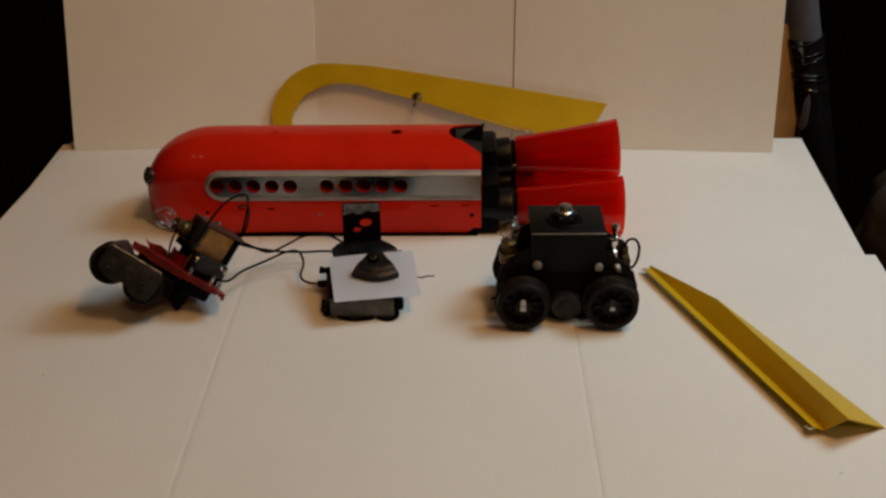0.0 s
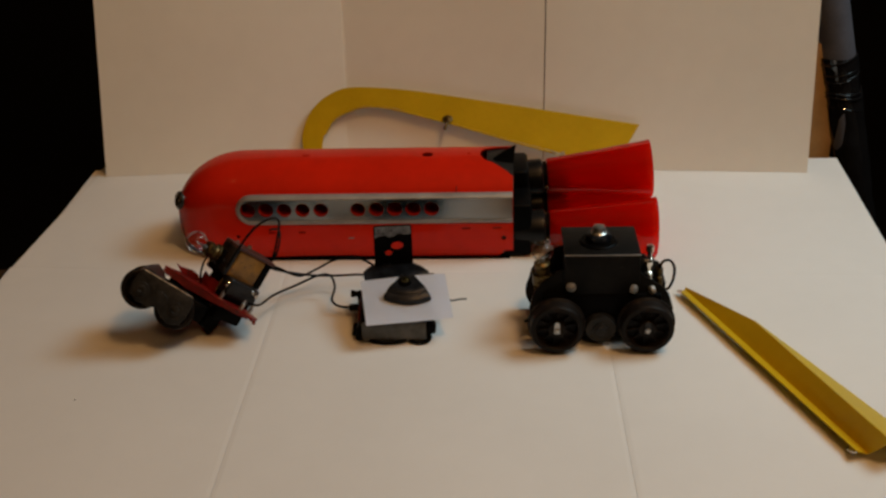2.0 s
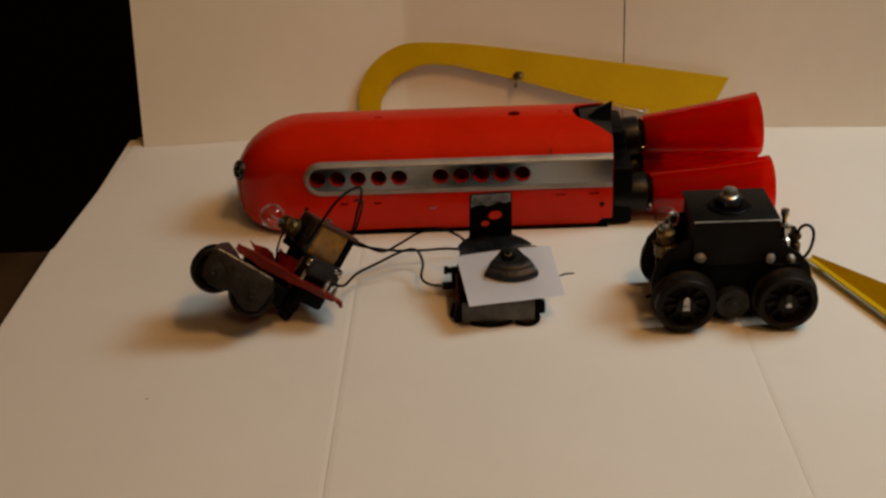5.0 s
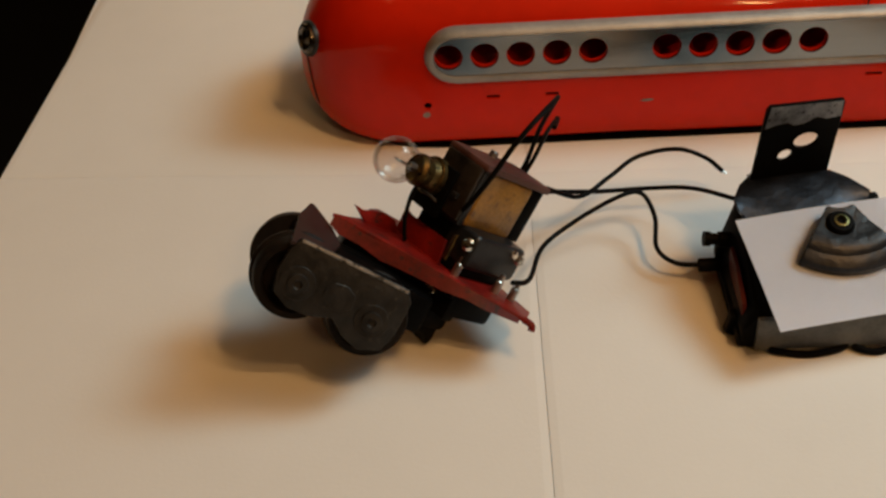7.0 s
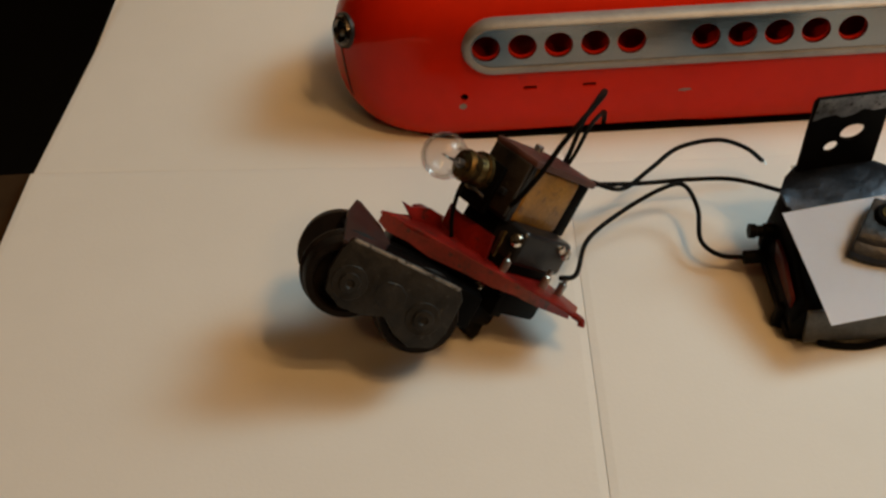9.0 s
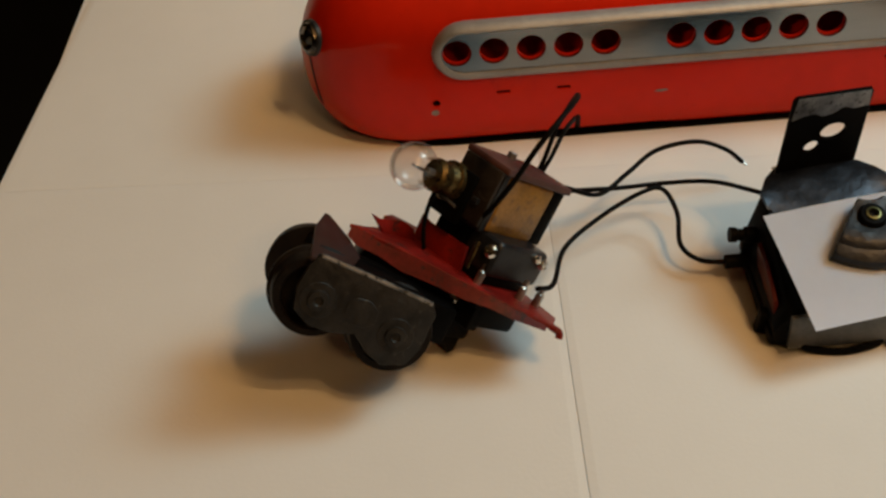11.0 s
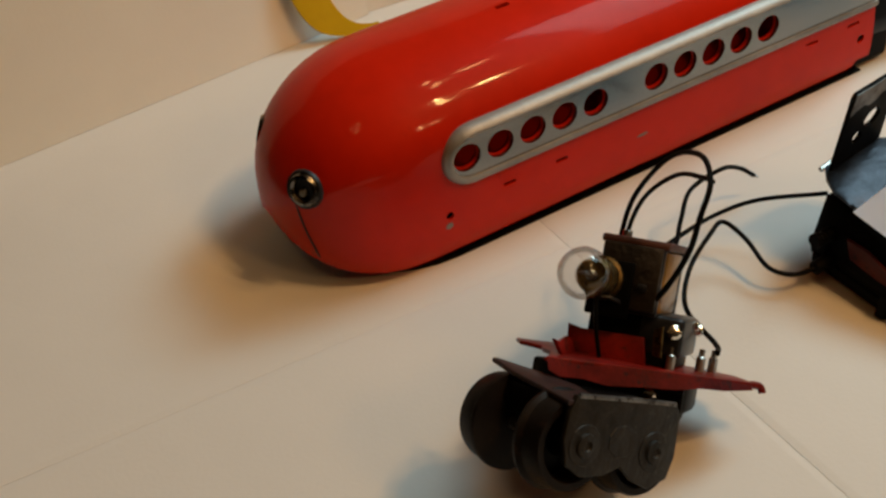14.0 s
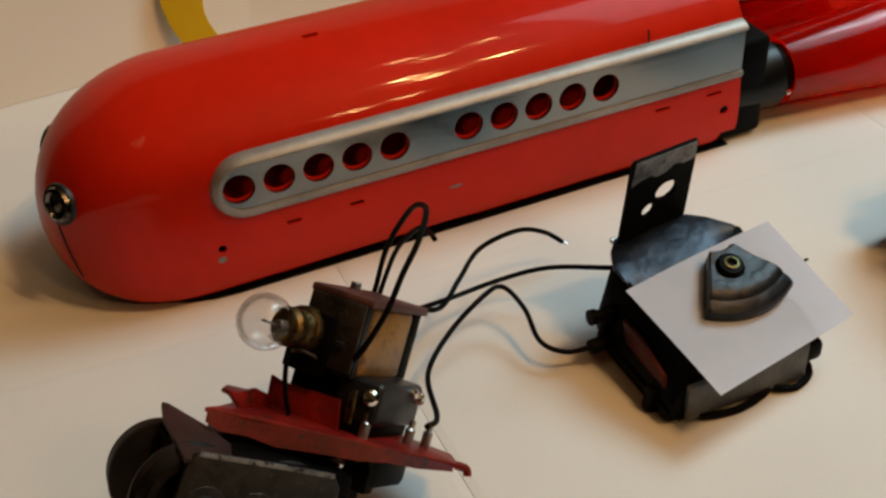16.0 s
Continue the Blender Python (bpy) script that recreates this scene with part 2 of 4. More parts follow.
draw_out(STRIP, (0.15, 1, 1))


def thin_glass():
    m = bpy.data.materials.new("thin_lamp_glass")
    m.use_nodes = True
    nt = m.node_tree
    nt.nodes.remove(nt.nodes["Principled BSDF"])
    clear, gloss = nt.nodes.new("ShaderNodeBsdfTransparent"), nt.nodes.new("ShaderNodeBsdfGlossy")
    mix = nt.nodes.new("ShaderNodeMixShader")
    lw = nt.nodes.new("ShaderNodeLayerWeight")
    lw.inputs["Blend"].default_value = 0.2
    clear.inputs["Color"].default_value = (0.93, 0.92, 0.91, 1)
    gloss.inputs["Roughness"].default_value = 0.09
    soft = nt.nodes.new("ShaderNodeMapRange")
    soft.inputs["To Min"].default_value, soft.inputs["To Max"].default_value = 0.05, 0.55
    nt.links.new(lw.outputs["Fresnel"], soft.inputs["Value"])
    nt.links.new(soft.outputs["Result"], mix.inputs[0])
    nt.links.new(clear.outputs[0], mix.inputs[1])
    nt.links.new(gloss.outputs[0], mix.inputs[2])
    nt.links.new(mix.outputs[0], nt.nodes["Material Output"].inputs[0])
    return m


GLASS = thin_glass()
TUNGSTEN = mat("filament_wire", (0.3, 0.28, 0.26), 0.4, 1.0)


# ---- mesh helpers (lengths in metres) ----
def mesh_object(name, bm, material, sharp=28):
    me = bpy.data.meshes.new(name)
    bmesh.ops.recalc_face_normals(bm, faces=bm.faces)
    bm.to_mesh(me)
    bm.free()
    me.shade_smooth()
    me.set_sharp_from_angle(angle=radians(sharp))
    me.materials.append(material)
    return new(name, me)


def part(name, bm, material, parent, label="", m=None, sharp=28):
    ob = mesh_object(name, bm, material, sharp)
    ob.parent = parent
    if m is not None:
        ob.matrix_basis = m
    return tagged(ob, label)


def thing(name, m, label, category, group="", kind=""):
    ob = new(name)
    ob.empty_display_size = 0.01
    ob.matrix_world = m
    return tagged(ob, label, category, group, kind)


def box(x0, x1, y0, y1, z0, z1, bevel=0.0006, seg=2):
    bm = bmesh.new()
    bmesh.ops.create_cube(bm, size=1)
    bmesh.ops.transform(bm, matrix=pose((x0 + x1) / 2, (y0 + y1) / 2, (z0 + z1) / 2) @ Matrix.Diagonal((x1 - x0, y1 - y0, z1 - z0, 1)), verts=bm.verts)
    if bevel:
        bmesh.ops.bevel(bm, geom=bm.edges[:], offset=bevel, segments=seg, affect="EDGES", profile=0.5)
    return bm


def prism(points, thick, m=None, bevel=0.0, seg=2):
    """A flat outline in x and y, thick along z (from 0 up)."""
    bm = bmesh.new()
    low = [bm.verts.new((x, y, 0)) for x, y in points]
    top = [bm.verts.new((x, y, thick)) for x, y in points]
    n = len(points)
    bm.faces.new(low[::-1])
    bm.faces.new(top)
    for i in range(n):
        bm.faces.new((low[i], low[(i + 1) % n], top[(i + 1) % n], top[i]))
    bmesh.ops.recalc_face_normals(bm, faces=bm.faces)
    if bevel:
        bmesh.ops.bevel(bm, geom=[e for e in bm.edges if abs(e.verts[0].co.z - e.verts[1].co.z) < 1e-9], offset=bevel, segments=seg, affect="EDGES", profile=0.5)
    if m is not None:
        bmesh.ops.transform(bm, matrix=m, verts=bm.verts)
    return bm


def lathe(profile, m=None, seg=32):
    """Turned about z; profile is (radius, height), open or closed on the axis."""
    bm = bmesh.new()
    rings = []
    for r, z in profile:
        if r < 1e-7:
            rings.append([bm.verts.new((0, 0, z))])
        else:
            rings.append([bm.verts.new((r * math.cos(2 * math.pi * k / seg), r * math.sin(2 * math.pi * k / seg), z)) for k in range(seg)])
    for p, q in zip(rings, rings[1:]):
        for k in range(seg):
            j = (k + 1) % seg
            if len(p) == 1 and len(q) == 1:
                continue
            if len(p) == 1:
                bm.faces.new((p[0], q[k], q[j]))
            elif len(q) == 1:
                bm.faces.new((p[k], p[j], q[0]))
            else:
                bm.faces.new((p[k], p[j], q[j], q[k]))
    bmesh.ops.remove_doubles(bm, verts=bm.verts, dist=1e-7)
    if m is not None:
        bmesh.ops.transform(bm, matrix=m, verts=bm.verts)
    return bm


def sector(profile, a0, a1, seg=24):
    """A closed profile of (radius, height) turned about z from a0 to a1 degrees."""
    bm = bmesh.new()
    rings = []
    for k in range(seg + 1):
        a = radians(a0 + (a1 - a0) * k / seg)
        rings.append([bm.verts.new((r * math.cos(a), r * math.sin(a), z)) for r, z in profile])
    n = len(profile)
    for p, q in zip(rings, rings[1:]):
        for k in range(n):
            bm.faces.new((p[k], p[(k + 1) % n], q[(k + 1) % n], q[k]))
    bm.faces.new(rings[0][::-1])
    bm.faces.new(rings[-1])
    return bm


def rod(r, h, m=None, seg=24, chamfer=0.0):
    c = chamfer or min(r, h) * 0.12
    return lathe([(0, 0), (r - c, 0), (r, c), (r, h - c), (r - c, h), (0, h)], m, seg)


def spline(points, per=8):
    """Catmull-Rom through the points."""
    p = [Vector(q) for q in points]
    p = [p[0] * 2 - p[1], *p, p[-1] * 2 - p[-2]]
    out = []
    for a, b, c, d in zip(p, p[1:], p[2:], p[3:]):
        for k in range(per):
            t = k / per
            out.append(0.5 * (2 * b + (c - a) * t + (2 * a - 5 * b + 4 * c - d) * t * t + (3 * b - a - 3 * c + d) * t ** 3))
    return out + [p[-2]]


def tube(points, r, seg=10, per=8, smooth=True):
    pts = spline(points, per) if smooth else [Vector(q) for q in points]
    bm = bmesh.new()
    rings, side = [], None
    for i, q in enumerate(pts):
        d = (pts[min(i + 1, len(pts) - 1)] - pts[max(i - 1, 0)]).normalized()
        side = d.orthogonal().normalized() if side is None else (side - d * side.dot(d)).normalized()
        up = d.cross(side)
        rings.append([bm.verts.new(q + r * (math.cos(2 * math.pi * k / seg) * side + math.sin(2 * math.pi * k / seg) * up)) for k in range(seg)])
    for p, q in zip(rings, rings[1:]):
        for k in range(seg):
            bm.faces.new((p[k], p[(k + 1) % seg], q[(k + 1) % seg], q[k]))
    bm.faces.new(rings[0][::-1])
    bm.faces.new(rings[-1])
    return bm


def join(*parts):
    out = bmesh.new()
    for bm in parts:
        me = bpy.data.meshes.new("joining")
        bm.to_mesh(me)
        bm.free()
        out.from_mesh(me)
        bpy.data.meshes.remove(me)
    return out


def carve(bm, cutters, wall=0.0):
    """Cut the cutters' volume out of a body, or out of a shell of that wall thickness."""
    obs = []
    for b in (bm, join(*cutters)):
        bmesh.ops.recalc_face_normals(b, faces=b.faces)
        me = bpy.data.meshes.new("carving")
        b.to_mesh(me)
        b.free()
        obs.append(new("carving", me))
    body, cut = obs
    if wall:
        s = body.modifiers.new("wall", "SOLIDIFY")
        s.thickness, s.offset = wall, -1
    c = body.modifiers.new("cut", "BOOLEAN")
    c.object, c.operation, c.solver = cut, "DIFFERENCE", "EXACT"
    c.use_self = True
    bpy.context.view_layer.update()
    me = bpy.data.meshes.new_from_object(body.evaluated_get(bpy.context.evaluated_depsgraph_get()))
    out = bmesh.new()
    out.from_mesh(me)
    for ob in obs:
        old = ob.data
        bpy.data.objects.remove(ob)
        bpy.data.meshes.remove(old)
    bpy.data.meshes.remove(me)
    return out


def face_to(direction, place):
    """z axis along direction, at place."""
    return Matrix.Translation(place) @ Vector(direction).to_track_quat("Z", "Y").to_matrix().to_4x4()


def screw(parent, m, r=0.0021, material=STEEL, label="slotted steel screw"):
    head = carve(lathe([(0, -0.001), (r * 0.9, -0.001), (r, 0), (r * 0.92, r * 0.35), (r * 0.55, r * 0.6), (0, r * 0.66)], None, 20),
                 [box(-r * 1.2, r * 1.2, -r * 0.14, r * 0.14, r * 0.3, r, 0)])
    return part("screw", head, material, parent, label, m)


def bulb(parent, m, r=0.0056):
    """A small round lamp on a brass cap; z points to the glass."""
    arc = [(r * math.sin(a), r * 1.05 - r * math.cos(a)) for a in [radians(v) for v in (38, 55, 75, 95, 115, 135, 155, 170)]]
    glass = part("glass", lathe([(0.0031, -0.0008), *arc, (0, r * 2.05)], None, 28), GLASS, parent, "clear round glass lamp", m)
    glass.visible_shadow = False
    part("filament", join(tube([(-0.001, 0, -0.001), (-0.0012, 0, r * 0.9), (0, 0.0003, r * 1.1), (0.0012, 0, r * 0.9), (0.001, 0, -0.001)], 0.00022, 6),
                          rod(0.0011, 0.003, pose(0, 0, -0.001), 12)), TUNGSTEN, parent, "", m)
    turns = [(0, -0.0115), (0.0034, -0.0115)]
    for k in range(6):
        turns += [(0.0037 + 0.0005 * (k % 2), -0.0105 + k * 0.0016)]
    part("cap", lathe(turns + [(0.0042, -0.0012), (0.0034, -0.0003), (0, -0.0003)], None, 24), BRASS, parent, "tarnished brass lamp cap", m)


# ---- setting ----
def room():
    def slab(name, label, material, *b):
        tagged(mesh_object(name, box(*b, bevel=0), material), label, name.split("_")[0], kind="structure")
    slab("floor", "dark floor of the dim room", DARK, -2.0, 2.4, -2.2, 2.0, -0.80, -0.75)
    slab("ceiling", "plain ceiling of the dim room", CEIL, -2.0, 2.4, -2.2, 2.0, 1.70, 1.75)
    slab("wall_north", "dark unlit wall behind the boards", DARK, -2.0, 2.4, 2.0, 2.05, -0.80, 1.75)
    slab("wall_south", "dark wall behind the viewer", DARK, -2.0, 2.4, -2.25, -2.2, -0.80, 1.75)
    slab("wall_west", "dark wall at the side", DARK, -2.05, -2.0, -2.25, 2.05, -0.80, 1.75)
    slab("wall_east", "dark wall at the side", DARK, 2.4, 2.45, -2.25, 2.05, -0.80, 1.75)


room()


def wooden_table():
    t = thing("wooden_table", pose(0.12, -0.35, -0.75), "dark-stained wooden table under the white card", "table")
    part("tabletop", box(-0.6, 0.255, -0.45, 0.354, 0.722, 0.7455, 0.003), WOOD, t)
    for sx in (-0.55, 0.21):
        for sy in (-0.4, 0.3):
            part("leg", box(sx - 0.025, sx + 0.025, sy - 0.025, sy + 0.025, 0.0, 0.722, 0.003), WOOD, t)
    s = thing("side_cabinet", pose(0.12, 0.2, -0.75), "dark cabinet that carries the rear of the card", "cabinet")
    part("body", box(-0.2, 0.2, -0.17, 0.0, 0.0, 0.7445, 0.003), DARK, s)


wooden_table()


def ground_card():
    t = thing("ground_card", pose(0.12, 0, -0.004), "white folded card sheet lying on the table with creases", "card sheet")
    xs = ((-0.1365, -0.1455), (0.0245, 0.0225), (0.2035, 0.2028), (0.3855, 0.3765))
    front = ((-0.1465, -0.1500), (0.0225, 0.0205), (0.2028, 0.2035), (0.3825, 0.372))
    seam = (-0.004, -0.0135, -0.0185, -0.0235)
    back = (0.150, 0.154, 0.154, 0.151)
    g, fold = 0.00007, 0.00002
    for k in range(3):
        w = 0.00002 if k == 0 else 0.0
        a = [(xs[k][0] + g, back[k]), (xs[k + 1][0] - g - w, back[k + 1]), (xs[k + 1][1] - g - w, seam[k + 1] + fold), (xs[k][1] + g, seam[k] + fold)]
        b = [(front[k][0] + g, seam[k] - fold), (front[k + 1][0] - g - w, seam[k + 1] - fold), (front[k + 1][1] - g - w, -0.44), (front[k][1] + g, -0.44)]
        for q in (a, b):
            bm = prism([(x - 0.12, y) for x, y in q], 0.00393)
            top = max(bm.faces, key=lambda f: f.calc_center_median().z)
            bmesh.ops.inset_individual(bm, faces=[top], thickness=0.0030, depth=0.00020)
            part("panel", bm, BOARD, t, sharp=2)
    part("fold_backing", box(-0.262, 0.25, -0.43, 0.148, 0.0006, 0.0028, 0), BOARD, t)


ground_card()


def display_boards():
    """Three slightly twisted card boards: foot, lean at both ends."""
    for x0, y0, x1, y1, lean0, lean1 in ((-0.1290, 0.1325, 0.0416, 0.1452, 20.0, 20.0), (0.0310, 0.1475, 0.17885, 0.1380, 20.1, 14.5), (0.17935, 0.1376, 0.3585, 0.1245, 14.5, 11.0)):
        w = math.hypot(x1 - x0, y1 - y0)
        dx, dy = (x1 - x0) / w, (y1 - y0) / w
        bm = bmesh.new()
        faces = []
        for back in (0.0, 0.0012):
            grid = []
            for i in range(9):
                u = i / 8
                lean = radians(lean0 + (lean1 - lean0) * u)
                bow = 0.0006 * math.sin(math.pi * u)
                row = []
                for j in range(7):
                    h = 0.0001 + 0.1807 * j / 6
                    off = math.sin(lean) * h + math.cos(lean) * back + bow * j / 6
                    row.append(bm.verts.new((x0 + dx * w * u - dy * off, y0 + dy * w * u + dx * off, math.cos(lean) * h - math.sin(lean) * back * 0.2 + 0.0002)))
                grid.append(row)
            faces.append(grid)
        for grid in faces:
            for p, q in zip(grid, grid[1:]):
                for k in range(6):
                    bm.faces.new((p[k], p[k + 1], q[k + 1], q[k]))
        a, b = faces
        for k in range(6):
            bm.faces.new((a[0][k], a[0][k + 1], b[0][k + 1], b[0][k]))
            bm.faces.new((a[8][k], a[8][k + 1], b[8][k + 1], b[8][k]))
        for k in range(8):
            bm.faces.new((a[k][0], a[k + 1][0], b[k + 1][0], b[k][0]))
            bm.faces.new((a[k][6], a[k + 1][6], b[k + 1][6], b[k][6]))
        tagged(mesh_object("display_board", bm, WARMCARD), "white card board propped up behind the toy parts", "board", "backdrop boards")


display_boards()


# ---- the toy rocket body ----
def rocket():
    t = thing("toy_rocket", pose(0, 0.0308, 0), "red tin toy rocket body with aluminium strip and clear cones", "toy rocket")

    def section(w, f):
        s, sl = math.sqrt(max(1 - f ** 2.2, 0)), math.sqrt(max(1 - f ** 3, 0))
        pts = [(-0.0275, 0.0016), (-0.0296, 0.0019), (-0.0310, 0.0036), (-0.0318, 0.009), (-0.0317, 0.017), (-0.0305, 0.027), (-0.030, 0.034)]
        pts += [(-0.030 * math.cos(a), 0.036 + 0.0199 * math.sin(a)) for a in [radians(6 + 12 * k) for k in range(8)]]
        pts = pts + [(-y, z) for y, z in pts[::-1] if y < -1e-6]
        out = []
        for y, z in pts:
            out.append((y * (sl if y < 0 else math.sqrt(max(1 - f * f, 0))) * w + 0.0017, 0.02 + (z - 0.02) * (s if z > 0.02 else sl)))
        return out

    def skin(x0, x1, scale=1.0, nose=True, lift=0.0):
        stations = []
        if nose:
            stations += [(-0.005 - 0.044 * f, f) for f in [math.sin(radians(86.5 - 7.2 * k)) for k in range(12)]]
        stations += [(x0 + (x1 - x0) * k / 12, 0.0) for k in range(13)]
        bm = bmesh.new()
        rings = [[bm.verts.new((x, y * scale, lift + z * scale)) for y, z in section(1.012, f)] for x, f in stations]
        for p, q in zip(rings, rings[1:]):
            for k in range(len(p) - 1):
                bm.faces.new((p[k], p[k + 1], q[k + 1], q[k]))
        if nose:
            n = len(rings[0])
            for k in range(n // 2):
                a, b, c, d = rings[0][k], rings[0][k + 1], rings[0][n - 2 - k], rings[0][n - 1 - k]
                vs = list(dict.fromkeys((a, b, c, d)))
                if len(vs) > 2:
                    bm.faces.new(vs)
        bmesh.ops.recalc_face_normals(bm, faces=bm.faces)
        return bm

    shell = skin(0.0, 0.1555)
    # make sure the skin looks outwards before it is thickened
    far = max(shell.faces, key=lambda f: f.calc_center_median().z)
    if far.normal.z < 0:
        bmesh.ops.reverse_faces(shell, faces=shell.faces)
    holes = [0.0108 * k for k in range(5)] + [0.065 + 0.01075 * k for k in range(5)]
    side = lambda x, z, r: rod(r, 0.014, pose(x, -0.037, z, -90), 24)
    slot = lambda x, z, w, h: box(x - w / 2, x + w / 2, -0.037, -0.024, z - h / 2, z + h / 2, 0)
    cuts = [side(x, 0.0335, 0.0040) for x in holes]
    cuts += [side(-0.0072, 0.0166, 0.0012), side(0.150, 0.0142, 0.0015), slot(0.013, 0.0188, 0.004, 0.0011), slot(0.031, 0.0188, 0.004, 0.0011),
             slot(0.128, 0.0204, 0.005, 0.0010), slot(0.146, 0.0206, 0.005, 0.0010)]
    cuts += [lathe([(0, 0.045), (0.0028, 0.045), (0.0028, 0.065), (0, 0.065)], pose(0.105, -0.001, 0) @ Matrix.Diagonal((1.25, 1, 1, 1)), 24),
             box(0.0298, 0.0342, -0.0014, 0.0002, 0.045, 0.065, 0), box(0.1290, 0.1310, -0.0012, 0.0004, 0.045, 0.065, 0)]
    # the lower edge is cut away in a long shallow arch
    arch = [(0.002, 0.0)] + [(0.002 + 0.058 * k / 8, 0.0016 + 0.0017 * math.sin(radians(90 * k / 8))) for k in range(9)] + [(0.066, 0.0022), (0.071, 0.0012), (0.071, 0.0)]
    cuts += [prism(arch, 0.010, pose(0, -0.026, 0, 90))]
    notch = [(0.1365 + 0.0085 * (1 - math.cos(a)), 0.0105 * math.sin(a)) for a in [radians(v) for v in range(-80, 81, 20)]]
    notch += [(0.160, 0.0245), (0.160, -0.0245)]
    cuts += [prism(notch, 0.06, pose(0, 0, 0.030))]
    for s in (-1, 1):
        cuts += [prism([(0.1455, -0.001), (0.158, -0.001), (0.158, 0.0125), (0.155, 0.0125)], 0.03, pose(0, 0.0 if s < 0 else 0.04, 0, 90))]
    part("shell", carve(shell, cuts, 0.0008), RED, t, "glossy red enamelled tin shell", sharp=40)

    # sheet added to catch light so that red shows in the holes
    part("liner", box(-0.004, 0.148, -0.0178, -0.0170, 0.020, 0.046, 0), RED, t, "red sheet added behind the holes to catch light")
    # window strip
    end = [(-0.0072 + 0.0095 * (1 - math.cos(a)), 0.0331 + 0.0091 * math.sin(a)) for a in [radians(v) for v in range(-90, 91, 15)]]
    inner = [(x + 0.0014 * math.cos(radians(v)), 0.0331 + (z - 0.0331) * 0.86) for (x, z), v in zip(end, range(-90, 91, 15))]
    strip = carve(prism(inner + [(0.1552, 0.0409), (0.1552, 0.0253)], 0.0030, pose(0, -0.0271, 0, 90), bevel=0.0003, seg=1),
                  [rod(0.0043, 0.012, pose(x, -0.038, 0.0333, -90), 28) for x in holes])
    part("window_strip", strip, STRIP, t, "brushed aluminium strip with ten round holes")
    # its raised, rounded border
    line = [(0.1552, 0.0422)] + [(0.1552 - 0.0135 * k, 0.0422) for k in range(1, 11)] + end[::-1] + [(0.0200 + 0.0135 * k, 0.0240) for k in range(10)] + [(0.1552, 0.0240)]
    side_of = [p for p in section(1.012, 0.0) if p[0] < 0]

    def skin_y(z):
        for (ya, za), (yb, zb) in zip(side_of, side_of[1:]):
            if za <= z <= zb:
                return ya + (yb - ya) * (z - za) / max(zb - za, 1e-9)
        return -0.03
    lift = [(-0.0002, 0.0), (0.0003, 0.45), (0.0010, 0.88), (0.0018, 1.0), (0.0025, 0.86)]
    rim = bmesh.new()
    rows = []
    for k, (x, z) in enumerate(line):
        (xa, za), (xb, zb) = line[max(k - 1, 0)], line[min(k + 1, len(line) - 1)]
        d = math.hypot(xb - xa, zb - za) or 1
        nx, nz = -(zb - za) / d, (xb - xa) / d
        foot = skin_y(z) - 0.0001
        rows.append([rim.verts.new((x + nx * o, foot + (-0.0309 - foot) * h, z + nz * o)) for o, h in lift] + [rim.verts.new((x + nx * 0.0027, -0.0290, z + nz * 0.0027)), rim.verts.new((x + nx * 0.0002, foot + 0.0012, z + nz * 0.0002))])
    for p, q in zip(rows, rows[1:]):
        for k in range(7):
            rim.faces.new((p[k], p[(k + 1) % 7], q[(k + 1) % 7], q[k]))
    rim.faces.new(rows[0])
    rim.faces.new(rows[-1][::-1])
    part("strip_rim", rim, RIM, t, "strip border coloured brighter as if catching light", sharp=50)
    # lower rim
    rim = [(0.1535, -0.0297), (0.1535, 0.0297)]
    rim += [(-0.005 - 0.0335 * math.sin(radians(a)), 0.0297 * math.cos(radians(a))) for a in range(0, 181, 12)]
    part("base_rim", prism(rim, 0.0011, pose(0, 0, 0), bevel=0.0004), PLASTIC, t, "black lower edge")
    # headlights on the nose
    for s in (-1, 1):
        m = face_to((-0.80, s * 0.52, 0.28), (-0.0432, -0.0178, 0.0352) if s < 0 else (-0.0403, 0.0163, 0.0342))
        ring = part("headlight", lathe([(0.0034, -0.0015), (0.0047, -0.0015), (0.0049, 0.0002), (0.0044, 0.0012), (0.0036, 0.0013), (0.0030, 0.0006), (0.0029, -0.0014)], None, 32), DIMPLATE, t, "round dark plated headlight socket", m)
        part("rim", lathe([(0.0047, -0.001), (0.0056, -0.0008), (0.0054, 0.0003), (0.0048, 0.0004)], None, 32), SOCKET, ring)
        part("recess", rod(0.0031, 0.0008, pose(0, 0, -0.0015), 24), SOCKET, ring)
        part("contact", lathe([(0, 0.0004), (0.0009, 0.0003), (0.0013, -0.0004), (0.0013, -0.001), (0, -0.001)], pose(-0.0006, -0.0012, 0), 16), STEEL, ring)
    def on_skin(f, z):
        ring = [p for p in section(1.012, f) if p[0] < 0]
        for (ya, za), (yb, zb) in zip(ring, ring[1:]):
            if za <= z <= zb:
                return Vector((-0.005 - 0.044 * f, ya + (yb - ya) * (z - za) / max(zb - za, 1e-9), z))
        return Vector((-0.005 - 0.044 * f, ring[0][0], ring[0][1]))
    part("seam", tube([on_skin(0.905 - 0.10 * k * k / 36, 0.0300 - 0.0045 * k) for k in range(7)], 0.00032, 6), SOCKET, t)
    # scratches that lay bare metal under the holes
    part("scratch", prism([(-0.0090, 0.0130), (-0.0078, 0.0124), (-0.0066, 0.0131), (-0.0068, 0.0142), (-0.0079, 0.0145), (-0.0088, 0.0139)], 0.0005, pose(0, -0.0301, 0, 90)), CASTPALE, t)
    part("scratch", prism([(0.0580, 0.0150), (0.0600, 0.0147), (0.0622, 0.0151), (0.0616, 0.0156), (0.0590, 0.0155)], 0.0005, pose(0, -0.0301, 0, 90)), CASTPALE, t)

